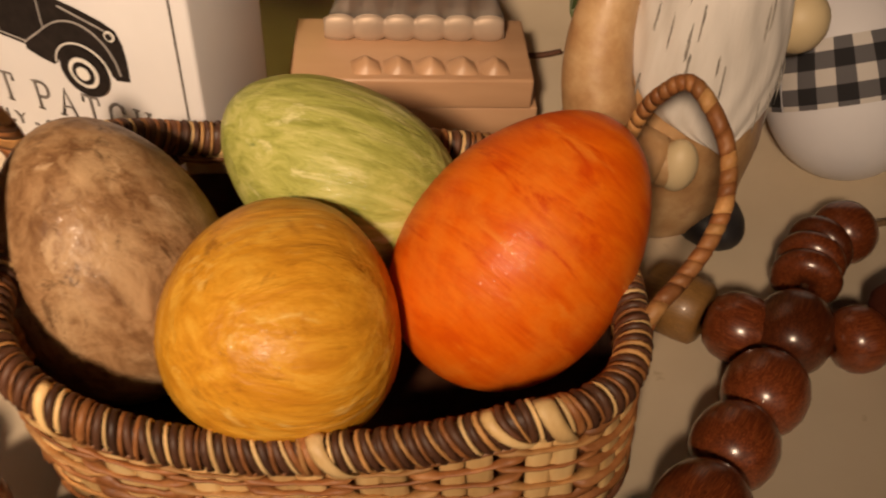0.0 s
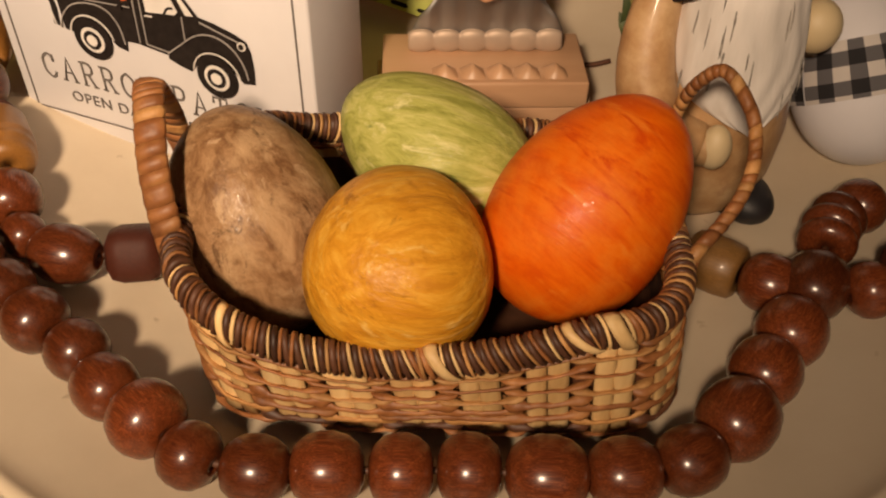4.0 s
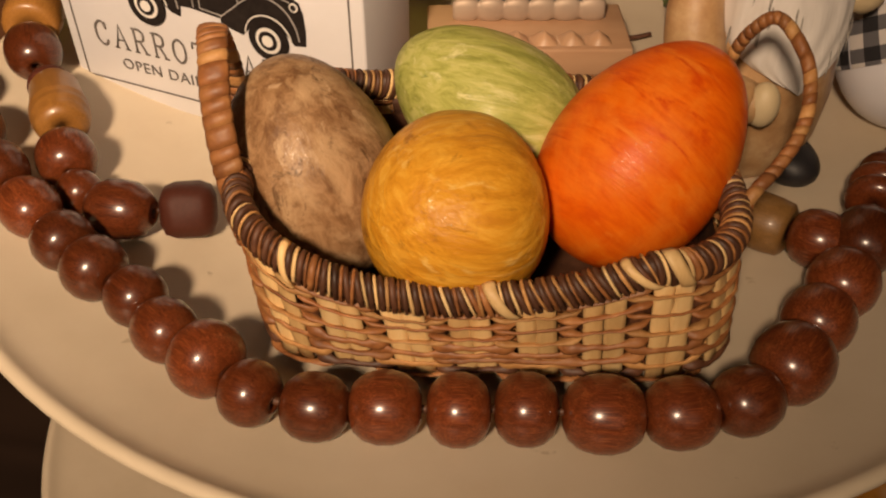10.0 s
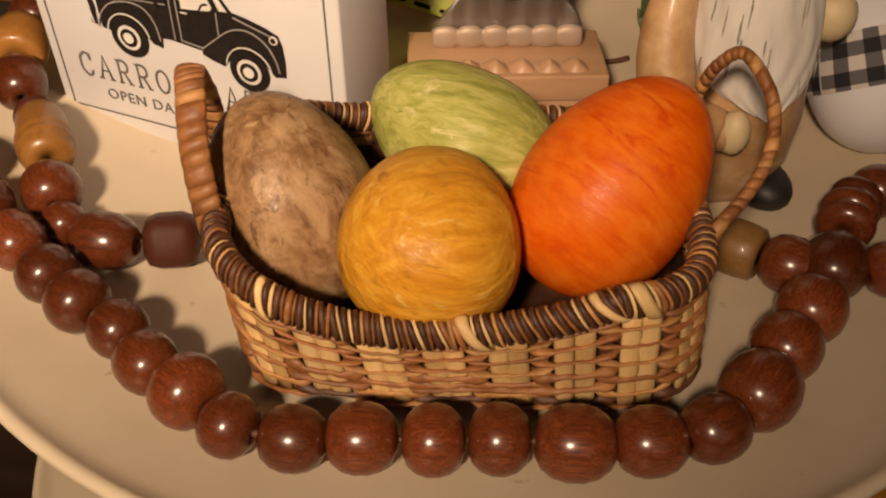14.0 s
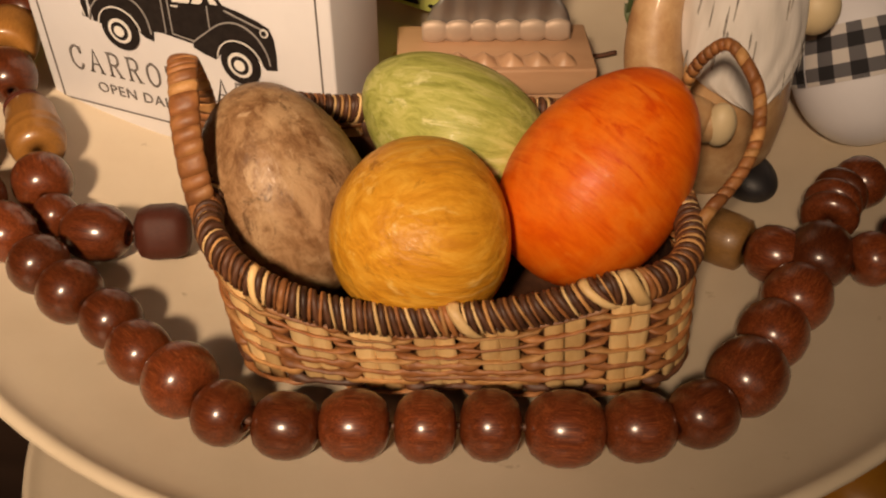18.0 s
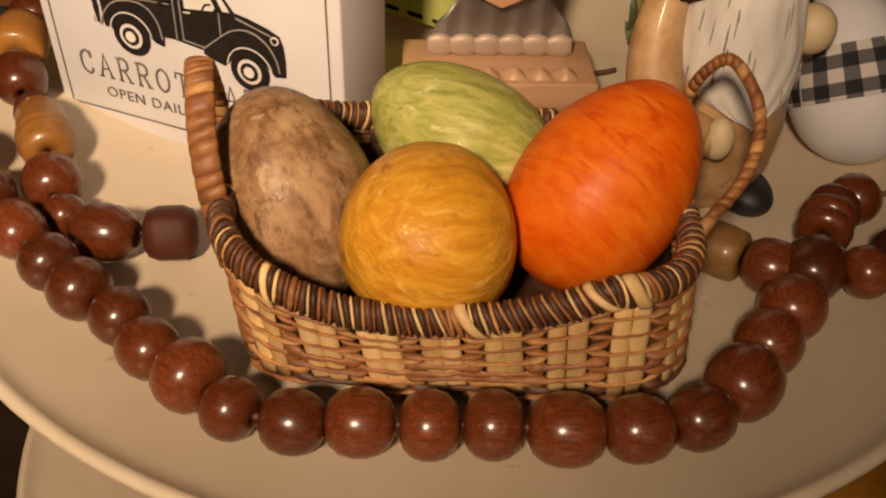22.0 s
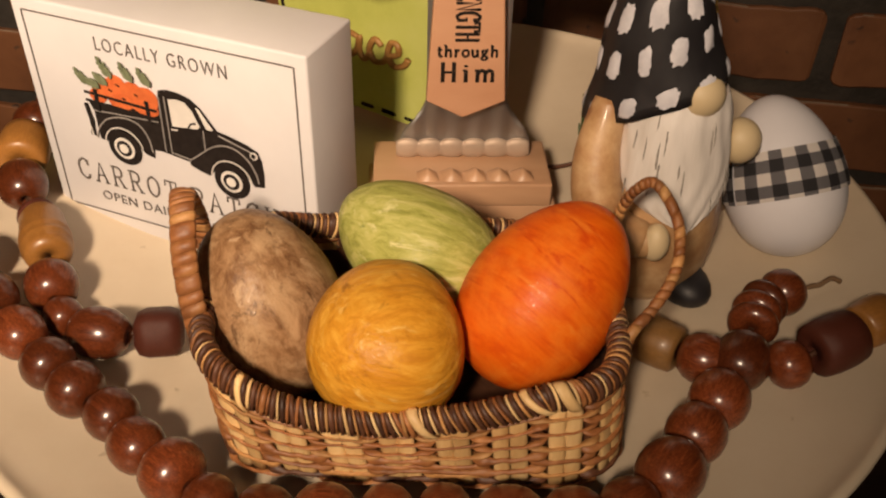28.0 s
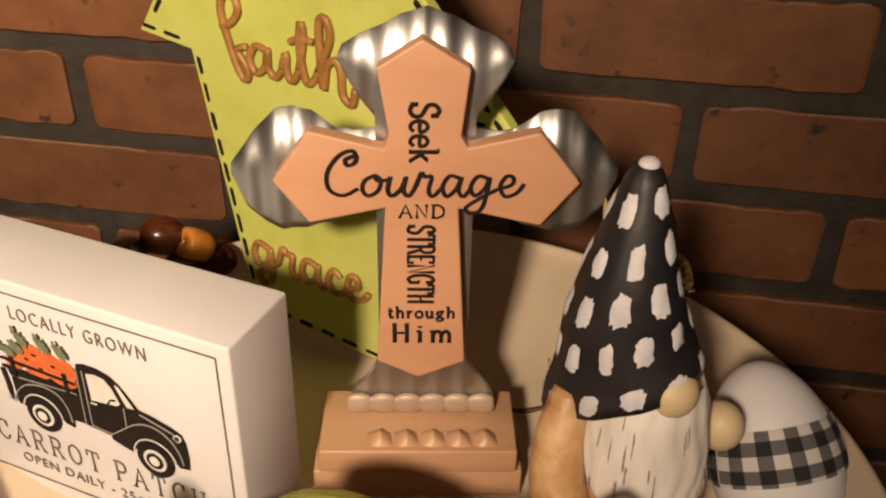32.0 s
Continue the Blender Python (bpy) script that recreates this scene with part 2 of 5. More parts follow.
M = {
    "enamel": surface("cream_enamel", [(0.62, 0.515, 0.37), (0.69, 0.58, 0.43), (0.74, 0.635, 0.485)], 14, rough=0.40, rough_var=0.08, bump=0.05, bump_scale=60, spots=(0.40, 0.31, 0.19), spot_scale=110, spot_at=0.715),
    "mahogany": surface("mahogany_stain", [(0.054, 0.010, 0.0035), (0.122, 0.0275, 0.008), (0.228, 0.065, 0.0175)], 46, (1, 1, 0.06), detail=3.0, rough=0.42, rough_var=0.06, bump=0.06, coat=1.0, coat_rough=0.22, vary=0.4, spec=0.12, tones=(0.72, 1.22)),
    "bead_wood": surface("natural_bead_wood", [(0.20, 0.082, 0.016), (0.30, 0.132, 0.028), (0.39, 0.185, 0.045)], 60, (1, 1, 0.15), rough=0.36, bump=0.06, coat=0.3, vary=0.25),
    # Darker copy of the natural bead wood; shade on the bead is in its colour
    "bead_wood_in_shade": surface("natural_bead_wood_in_shade", [(0.15, 0.074, 0.020), (0.22, 0.112, 0.032), (0.29, 0.152, 0.048)], 60, (1, 1, 0.15), rough=0.42, bump=0.06, coat=0.15),
    "bead_orange": surface("orange_bead_wood", [(0.40, 0.14, 0.018), (0.54, 0.21, 0.030), (0.62, 0.27, 0.045)], 60, rough=0.4, bump=0.06, vary=0.1),
    "dark_bead": surface("dark_matte_bead", [(0.055, 0.014, 0.008), (0.105, 0.028, 0.015)], 60, rough=0.48, bump=0.2, vary=0.2, spec=0.3),
    "reed": surface("tan_reed", [(0.33, 0.15, 0.048), (0.47, 0.24, 0.082), (0.58, 0.33, 0.13)], 220, rough=0.58, bump=0.22, vary=0.25),
    "reed_brown": surface("brown_reed", [(0.155, 0.054, 0.017), (0.275, 0.108, 0.034), (0.42, 0.20, 0.070)], 130, rough=0.52, bump=0.22, vary=0.2),
    "reed_shade_dark": surface("dark_reed_and_shade", [(0.042, 0.016, 0.008), (0.082, 0.032, 0.015), (0.13, 0.052, 0.024)], 130, rough=0.55, bump=0.15, vary=0.3),
    "splint": surface("pale_splint", [(0.58, 0.36, 0.145), (0.74, 0.50, 0.225), (0.83, 0.61, 0.31)], 160, (1, 1, 0.15), rough=0.5, bump=0.16, vary=0.2),
    "orange": egg_paint("orange_egg_paint", [(0.66, 0.090, 0.002), (0.74, 0.125, 0.003), (0.80, 0.165, 0.006)], 200, (0.22, 0.22, 1), (14, 10, 0), (0.57, 0.046, 0.002), 0.555, (0.82, 0.26, 0.03), 0.61, (0.83, 0.275, 0.032), 0.485, 0.42, 0.4, 24, 0.22),
    "yellow": egg_paint("golden_egg_paint", [(0.54, 0.225, 0.015), (0.66, 0.305, 0.024), (0.75, 0.40, 0.052)], 250, (0.20, 1, 0.6), (0, 10, 18), (0.28, 0.105, 0.010), 0.595, (0.82, 0.56, 0.17), 0.59, (0.42, 0.165, 0.012), 0.575, 0.42, 1.1, 60, 0.10),
    "green": egg_paint("green_egg_paint", [(0.29, 0.30, 0.062), (0.42, 0.42, 0.105), (0.53, 0.51, 0.165)], 270, (1, 1, 0.18), (16, 14, 0), (0.12, 0.175, 0.032), 0.60, (0.74, 0.69, 0.35), 0.565, (0.33, 0.34, 0.075), 0.57, 0.46, 0.9, 60, 0.12),
    "brown": egg_paint("brown_egg_paint", [(0.16, 0.078, 0.033), (0.26, 0.142, 0.066), (0.35, 0.205, 0.102)], 230, (1, 1, 0.5), (0, 12, 0), (0.072, 0.033, 0.013), 0.58, (0.55, 0.38, 0.225), 0.585, (0.50, 0.33, 0.18), 0.475, 0.42, 0.7, 62, 0.13),
    "white_paint": surface("white_block_paint", [(0.645, 0.63, 0.645), (0.70, 0.685, 0.70)], 30, rough=0.6, bump=0.06),
    "ink": surface("black_print", [(0.014, 0.011, 0.010), (0.026, 0.020, 0.018)], 300, rough=0.8, rough_var=0.05, bump=0.0, spec=0.08),
    "ink_soft": surface("grey_print", [(0.125, 0.110, 0.102), (0.175, 0.155, 0.145)], 300, rough=0.8, bump=0.0, spec=0.1),
    "print_white": surface("white_print", [(0.72, 0.69, 0.65), (0.77, 0.74, 0.70)], 200, rough=0.6, bump=0.0),
    "print_grey": surface("grey_line_print", [(0.30, 0.28, 0.265), (0.38, 0.355, 0.335)], 300, rough=0.7, bump=0.0, spec=0.1),
    "carrot": surface("orange_print", [(0.60, 0.12, 0.03), (0.74, 0.19, 0.05)], 300, rough=0.6, bump=0.0),
    "leaf_print": surface("green_print", [(0.12, 0.14, 0.07), (0.22, 0.25, 0.15)], 300, rough=0.6, bump=0.0),
    "pink_wood": surface("pink_beige_painted_wood", [(0.52, 0.27, 0.15), (0.57, 0.31, 0.18), (0.60, 0.34, 0.20)], 50, (0.3, 1, 1), rough=0.5, bump=0.06),
    "base_wood": surface("beige_base_wood", [(0.47, 0.27, 0.15), (0.55, 0.33, 0.19), (0.60, 0.37, 0.22)], 45, (0.2, 1, 1), rough=0.42, bump=0.06),
    "tin": surface("corrugated_tin", [(0.43, 0.43, 0.43), (0.52, 0.52, 0.52), (0.60, 0.60, 0.59)], 30, (1, 1, 0.3), rough=0.42, rough_var=0.08, bump=0.04, metal=1.0),
    # Tin of the foot; the wooden base's reflection is put into its colour
    "tin_base_reflection": surface("tin_with_base_reflection", [(0.46, 0.35, 0.27), (0.56, 0.44, 0.34)], 60, rough=0.5, bump=0.05, spec=0.3, metal=0.3),
    "lime": surface("lime_green_paint", [(0.40, 0.44, 0.085), (0.49, 0.53, 0.12), (0.55, 0.58, 0.17)], 24, rough=0.55, bump=0.07),
    "gold": surface("gold_brown_letters", [(0.20, 0.095, 0.022), (0.31, 0.155, 0.042), (0.43, 0.235, 0.078)], 110, rough=0.45, bump=0.15),
    "hat_black": surface("black_hat_paint", [(0.010, 0.009, 0.011), (0.022, 0.020, 0.022)], 60, rough=0.5, bump=0.12),
    "hat_white": surface("white_brush_dabs", [(0.52, 0.52, 0.58), (0.70, 0.69, 0.73)], 200, rough=0.55, bump=0.25),
    "beard": surface("white_painted_beard", [(0.64, 0.60, 0.55), (0.77, 0.73, 0.69), (0.84, 0.80, 0.76)], 90, (1, 1, 0.13), rough=0.55, bump=0.4, spots=(0.30, 0.27, 0.23), spot_scale=70, spot_at=0.69),
    "beard_streak": surface("grey_streak_paint", [(0.10, 0.09, 0.082), (0.50, 0.46, 0.41)], 420, rough=0.6, bump=0.1),
    "clay": surface("antiqued_clay", [(0.34, 0.165, 0.066), (0.50, 0.295, 0.135), (0.64, 0.43, 0.23)], 95, rough=0.46, bump=0.3, coat=0.10, tones=(0.70, 1.14), spots=(0.27, 0.11, 0.045), spot_scale=60, spot_at=0.62),
    "nose": surface("cream_nose", [(0.60, 0.47, 0.27), (0.67, 0.54, 0.33)], 40, rough=0.5, bump=0.05),
    "shell": surface("white_satin_egg", [(0.70, 0.69, 0.73), (0.76, 0.75, 0.79)], 30, rough=0.42, bump=0.04, coat=0.15),
    "jute": surface("jute_twine", [(0.15, 0.085, 0.04), (0.25, 0.155, 0.08)], 300, rough=0.9, bump=0.4),
    "mortar": surface("dark_grey_mortar", [(0.048, 0.040, 0.032), (0.066, 0.056, 0.046), (0.086, 0.073, 0.060)], 70, rough=0.9, bump=0.5, bump_scale=260),
    "brick": surface("red_brown_brick", [(0.108, 0.041, 0.0155), (0.155, 0.061, 0.023), (0.192, 0.080, 0.031)], 26, rough=0.62, bump=0.35, bump_scale=170, vary=0.2, spots=(0.026, 0.020, 0.016), spot_scale=72, spot_at=0.645),
    "brick_edge": surface("pale_worn_brick_edge", [(0.15, 0.095, 0.06), (0.26, 0.19, 0.13)], 120, rough=0.8, bump=0.3),
    "table": surface("dark_table_wood", [(0.012, 0.007, 0.005), (0.025, 0.014, 0.009), (0.038, 0.021, 0.013)], 20, (0.12, 1, 1), rough=0.5, bump=0.12),
    "plaster": surface("dim_wall_paint", [(0.30, 0.25, 0.19), (0.34, 0.29, 0.22)], 8, rough=0.8, bump=0.1),
    "leaf": surface("olive_leaf", [(0.16, 0.14, 0.035), (0.28, 0.23, 0.075), (0.42, 0.33, 0.13)], 70, rough=0.5, bump=0.2),
    "leaf_dark": surface("dark_green_leaf", [(0.03, 0.045, 0.014), (0.06, 0.085, 0.028), (0.12, 0.14, 0.05)], 70, rough=0.5, bump=0.2),
    "gilt": surface("ribbed_gilt", [(0.28, 0.17, 0.05), (0.40, 0.26, 0.08)], 90, rough=0.4, bump=0.1, metal=0.6),
    "amber": surface("golden_orange_glaze", [(0.34, 0.13, 0.012), (0.48, 0.21, 0.02), (0.56, 0.28, 0.04)], 25, rough=0.4, bump=0.08),
}

# ---- building helpers ----


def mesh_of(bm, name, smooth=True):
    bmesh.ops.recalc_face_normals(bm, faces=bm.faces)
    me = bpy.data.meshes.new(name)
    bm.to_mesh(me)
    bm.free()
    for f in me.polygons:
        f.use_smooth = smooth
    return me


def thing(name, label, category, at=None, group="", kind=""):
    ob = new(name)
    ob.empty_display_size = 0.02
    ob.matrix_world = at if at is not None else TRAY
    return tagged(ob, label, category, group, kind)


def part(name, bm, material, parent, label="", smooth=True, at=None):
    me = bm if isinstance(bm, bpy.types.Mesh) else mesh_of(bm, name, smooth)
    if not me.materials:
        me.materials.append(M[material])
    ob = new(name, me)
    ob.parent = parent
    if at is not None:
        ob.matrix_basis = at
    return tagged(ob, label) if label else ob


def box(sx, sy, sz, bevel=0.0, seg=2, at=None):
    bm = bmesh.new()
    bmesh.ops.create_cube(bm, size=1.0, matrix=Matrix.Diagonal((sx, sy, sz, 1)))
    if bevel:
        bmesh.ops.bevel(bm, geom=bm.edges[:], offset=bevel, segments=seg, profile=0.5, affect="EDGES")
    if at is not None:
        bmesh.ops.transform(bm, matrix=at, verts=bm.verts)
    return bm


def lathe(profile, seg=48, closed=False):
    """Turns (radius, height) pairs about z; a radius of 0 becomes a pole."""
    bm = bmesh.new()
    rings = []
    for r, z in profile:
        if r < 1e-6:
            rings.append([bm.verts.new((0, 0, z))])
        else:
            rings.append([bm.verts.new((r * math.cos(2 * math.pi * k / seg), r * math.sin(2 * math.pi * k / seg), z)) for k in range(seg)])
    pairs = list(zip(rings, rings[1:])) + ([(rings[-1], rings[0])] if closed else [])
    for a, b in pairs:
        for k in range(seg):
            q = [a[k % len(a)], a[(k + 1) % len(a)], b[(k + 1) % len(b)], b[k % len(b)]]
            q = list(dict.fromkeys(q))
            if len(q) > 2:
                bm.faces.new(q)
    return bm


def tube(points, radius, closed=False, seg=8, flat=1.0, bm=None):
    """A round (or, with flat, oval) rod along points; radius may be a list."""
    bm = bm or bmesh.new()
    pts = [Vector(p) for p in points]
    n = len(pts)
    rings = []
    side = None
    for k, p in enumerate(pts):
        a = pts[(k - 1) % n] if closed or k else pts[0]
        b = pts[(k + 1) % n] if closed or k < n - 1 else pts[-1]
        d = (b - a).normalized()
        if side is None:
            side = d.orthogonal().normalized()
            if abs(d.z) < 0.9:
                side = d.cross(Vector((0, 0, 1))).normalized()
        side = (side - d * side.dot(d)).normalized()
        up = d.cross(side)
        r = radius[k] if isinstance(radius, (list, tuple)) else radius
        rings.append([bm.verts.new(p + side * (r * flat * math.cos(2 * math.pi * j / seg)) + up * (r * math.sin(2 * math.pi * j / seg))) for j in range(seg)])
    for k in range(n if closed else n - 1):
        a, b = rings[k], rings[(k + 1) % n]
        for j in range(seg):
            bm.faces.new((a[j], a[(j + 1) % seg], b[(j + 1) % seg], b[j]))
    if not closed:
        bm.faces.new(rings[0][::-1])
        bm.faces.new(rings[-1])
    return bm


def smooth_line(points, steps=6, closed=False):
    """Points along a Catmull-Rom curve through the given ones."""
    p = [Vector(q) for q in points]
    n = len(p)
    out = []
    for k in range(n if closed else n - 1):
        a, b, c, d = (p[(k + j) % n] if closed else p[min(max(k + j, 0), n - 1)] for j in (-1, 0, 1, 2))
        for s in range(steps):
            t = s / steps
            out.append(0.5 * ((2 * b) + (c - a) * t + (2 * a - 5 * b + 4 * c - d) * t * t + (3 * b - a - 3 * c + d) * t ** 3))
    if not closed:
        out.append(p[-1])
    return out


def slab(outline, thick, bevel=0.0):
    """A flat shape in x and z, thick along y (front at y = -thick / 2)."""
    bm = bmesh.new()
    f = bm.faces.new([bm.verts.new((x, -thick / 2, z)) for x, z in outline])
    ex = bmesh.ops.extrude_face_region(bm, geom=[f])
    bmesh.ops.translate(bm, vec=(0, thick, 0), verts=[v for v in ex["geom"] if isinstance(v, bmesh.types.BMVert)])
    if bevel:
        bmesh.ops.recalc_face_normals(bm, faces=bm.faces)
        bmesh.ops.bevel(bm, geom=bm.edges[:], offset=bevel, segments=2, profile=0.5, affect="EDGES")
    bmesh.ops.triangulate(bm, faces=[f for f in bm.faces if len(f.verts) > 4])
    return bm


def ball(r, place, squash=(1, 1, 1), seg=20):
    bm = bmesh.new()
    bmesh.ops.create_uvsphere(bm, u_segments=seg, v_segments=seg // 2 + 2, radius=r, matrix=Matrix.Translation(place) @ Matrix.Diagonal((*squash, 1)))
    return bm


def letters(text, size, depth=0.0002, shear=0.0, spacing=1.0, fat=0.0, align="LEFT", wide=1.0, round_edge=0.0):
    """Raised lettering with the built-in font as a mesh in x and z, facing -y."""
    cu = bpy.data.curves.new("lettering", "FONT")
    cu.body, cu.size, cu.extrude, cu.shear, cu.space_character, cu.offset, cu.align_x = text, size, depth, shear, spacing, fat, align
    cu.resolution_u, cu.bevel_depth = 4, round_edge
    tmp = new("lettering", cu)
    me = bpy.data.meshes.new_from_object(tmp.evaluated_get(bpy.context.evaluated_depsgraph_get()))
    bpy.data.objects.remove(tmp)
    bpy.data.curves.remove(cu)
    me.transform(Matrix.Rotation(math.pi / 2, 4, "X") @ Matrix.Diagonal((wide, 1, 1, 1)))
    return me


GLYPHS = {}


def glyph(char, width, lines, curves=(), feet=()):
    """A letter of the slab-serif hand: straight lines, curves and the places of its serifs, on a cap height of 1."""
    GLYPHS[char] = (width, lines, curves, feet)


glyph("A", 0.72, [[(0.06, 0), (0.36, 1), (0.66, 0)], [(0.18, 0.36), (0.54, 0.36)]], (), [(0.06, 0), (0.66, 0)])
glyph("C", 0.70, [[(0.63, 0.70), (0.63, 1.0)]], [[(0.62, 0.72), (0.55, 0.95), (0.35, 1), (0.10, 0.80), (0.05, 0.5), (0.10, 0.20), (0.35, 0), (0.55, 0.06), (0.64, 0.24)]])
glyph("R", 0.72, [[(0.12, 0), (0.12, 1)], [(0.36, 0.5), (0.64, 0)]], [[(0.12, 1), (0.40, 1), (0.58, 0.88), (0.58, 0.62), (0.40, 0.5), (0.12, 0.5)]], [(0.12, 0), (0.12, 1), (0.66, 0)])
glyph("O", 0.74, [], [[(0.37, 1), (0.12, 0.82), (0.05, 0.5), (0.12, 0.18), (0.37, 0), (0.62, 0.18), (0.69, 0.5), (0.62, 0.82), (0.37, 1)]])
glyph("T", 0.72, [[(0.36, 0), (0.36, 1)], [(0.04, 0.76), (0.04, 1), (0.68, 1), (0.68, 0.76)]], (), [(0.36, 0)])
glyph("P", 0.66, [[(0.12, 0), (0.12, 1)]], [[(0.12, 1), (0.40, 1), (0.58, 0.87), (0.58, 0.60), (0.40, 0.47), (0.12, 0.47)]], [(0.12, 0), (0.12, 1)])
glyph("H", 0.76, [[(0.14, 0), (0.14, 1)], [(0.62, 0), (0.62, 1)], [(0.14, 0.5), (0.62, 0.5)]], (), [(0.14, 0), (0.14, 1), (0.62, 0), (0.62, 1)])
glyph("S", 0.66, [[(0.56, 0.72), (0.56, 1.0)], [(0.07, 0.28), (0.07, 0.0)]], [[(0.56, 0.75), (0.48, 0.96), (0.30, 1), (0.10, 0.86), (0.12, 0.62), (0.34, 0.50), (0.56, 0.37), (0.58, 0.14), (0.38, 0), (0.16, 0.05), (0.07, 0.26)]])
glyph("N", 0.78, [[(0.14, 0), (0.14, 1), (0.64, 0), (0.64, 1)]], (), [(0.14, 0), (0.10, 1), (0.64, 1)])
glyph("D", 0.74, [[(0.12, 0), (0.12, 1)]], [[(0.12, 1), (0.40, 0.98), (0.62, 0.78), (0.66, 0.5), (0.62, 0.22), (0.40, 0.02), (0.12, 0)]], [(0.08, 0), (0.08, 1)])
glyph("E", 0.66, [[(0.12, 0), (0.12, 1)], [(0.12, 1), (0.58, 1), (0.58, 0.80)], [(0.12, 0.5), (0.42, 0.5)], [(0.12, 0), (0.60, 0), (0.60, 0.22)]], (), [(0.10, 0), (0.10, 1)])
glyph("G", 0.76, [[(0.63, 0.70), (0.63, 1.0)], [(0.42, 0.42), (0.72, 0.42)], [(0.63, 0.42), (0.63, 0.02)]], [[(0.62, 0.72), (0.55, 0.95), (0.35, 1), (0.10, 0.80), (0.05, 0.5), (0.10, 0.20), (0.35, 0), (0.62, 0.12)]])
glyph("e", 0.58, [], [[(0.08, 0.34), (0.50, 0.34), (0.48, 0.52), (0.30, 0.62), (0.12, 0.52), (0.06, 0.30), (0.14, 0.08), (0.34, 0), (0.52, 0.12)]])
glyph("k", 0.62, [[(0.13, 0), (0.13, 1)], [(0.48, 0.60), (0.14, 0.28)], [(0.25, 0.37), (0.52, 0)]], (), [(0.13, 0), (0.08, 1), (0.48, 0.60), (0.52, 0)])
glyph("t", 0.46, [[(0.04, 0.60), (0.42, 0.60)]], [[(0.20, 0.88), (0.20, 0.45), (0.20, 0.15), (0.30, 0), (0.44, 0.10)]])
glyph("h", 0.64, [[(0.13, 0), (0.13, 1)]], [[(0.13, 0.40), (0.28, 0.60), (0.44, 0.56), (0.50, 0.35), (0.50, 0)]], [(0.13, 0), (0.08, 1), (0.50, 0)])
glyph("r", 0.48, [[(0.13, 0), (0.13, 0.60)]], [[(0.13, 0.35), (0.24, 0.56), (0.42, 0.56)]], [(0.13, 0), (0.09, 0.60)])
glyph("o", 0.58, [], [[(0.29, 0.62), (0.10, 0.50), (0.06, 0.31), (0.10, 0.12), (0.29, 0), (0.48, 0.12), (0.52, 0.31), (0.48, 0.50), (0.29, 0.62)]])
glyph("u", 0.64, [[(0.50, 0.60), (0.50, 0)]], [[(0.13, 0.60), (0.13, 0.25), (0.20, 0.04), (0.36, 0.02), (0.50, 0.22)]], [(0.08, 0.60), (0.45, 0.60), (0.54, 0)])
glyph("g", 0.62, [[(0.40, 0.58), (0.58, 0.62)]], [[(0.26, 0.62), (0.10, 0.44), (0.26, 0.22), (0.44, 0.44), (0.26, 0.62)], [(0.26, 0.22), (0.14, 0.08), (0.40, 0.02), (0.52, -0.10), (0.34, -0.28), (0.10, -0.22), (0.08, -0.06), (0.18, 0.04)]])
glyph("i", 0.32, [[(0.16, 0), (0.16, 0.60)], [(0.16, 0.80), (0.16, 0.90)]], (), [(0.16, 0), (0.11, 0.60)])
glyph("m", 0.92, [[(0.13, 0), (0.13, 0.60)]], [[(0.13, 0.40), (0.28, 0.60), (0.42, 0.54), (0.46, 0.35), (0.46, 0)], [(0.46, 0.40), (0.60, 0.60), (0.74, 0.54), (0.78, 0.35), (0.78, 0)]], [(0.13, 0), (0.09, 0.60), (0.46, 0), (0.78, 0)])


def serif_word(text, width, height, weight, gap=0.06, foot=0.09):
    """A word in the slab-serif hand, as flat rods in x and z, scaled to a width and height."""
    lines, x = [], 0.0
    for ch in text:
        if ch == " ":
            x += 0.5
            continue
        w, straight, curved, feet = GLYPHS[ch]
        lines += [[(x + a, b) for a, b in ln] for ln in straight]
        lines += [[(q.x + x, q.y) for q in smooth_line([(a, b, 0) for a, b in ln], 4)] for ln in curved]
        lines += [[(x + a - foot, b), (x + a + foot, b)] for a, b in feet]
        x += w + gap
    low = min(b for ln in lines for _, b in ln)
    high = max(b for ln in lines for _, b in ln)
    kx, kz = width / (x - gap), height / (high - low)
    bm = bmesh.new()
    for ln in lines:
        pts = [Vector((a * kx, 0, (b - low) * kz)) for a, b in ln]
        tube(pts, weight * (0.7 if len(ln) == 2 and abs(ln[0][1] - ln[1][1]) < 1e-6 else 1.0), seg=6, bm=bm)
    for v in bm.verts:
        v.co.y *= 0.3
    return bm


def strokes(lines, scale, radius, steps=5, flat=1.0, seg=6):
    """Joined-up writing: rods along smooth lines in x and z."""
    bm = bmesh.new()
    for line in lines:
        tube([Vector((x * scale, 0, z * scale)) for x, z in ((q.x, q.y) for q in smooth_line([(a, b, 0) for a, b in line], steps))], radius, seg=seg, bm=bm, flat=flat)
    return bm


# ---- room ----
YAW, GAP = radians(-6.5), 0.27
WALL = Matrix.Rotation(YAW, 4, "Z") @ Matrix.Translation((0, GAP, 0))
TABLE_Z = -0.235

wall_back = part("wall_back", box(3.2, 0.10, 2.9, at=pose(0, 0.0465, 0.85)), "mortar", None, at=WALL)
tagged(wall_back, "dark mortar bed of a red-brown brick wall", "wall", kind="structure")

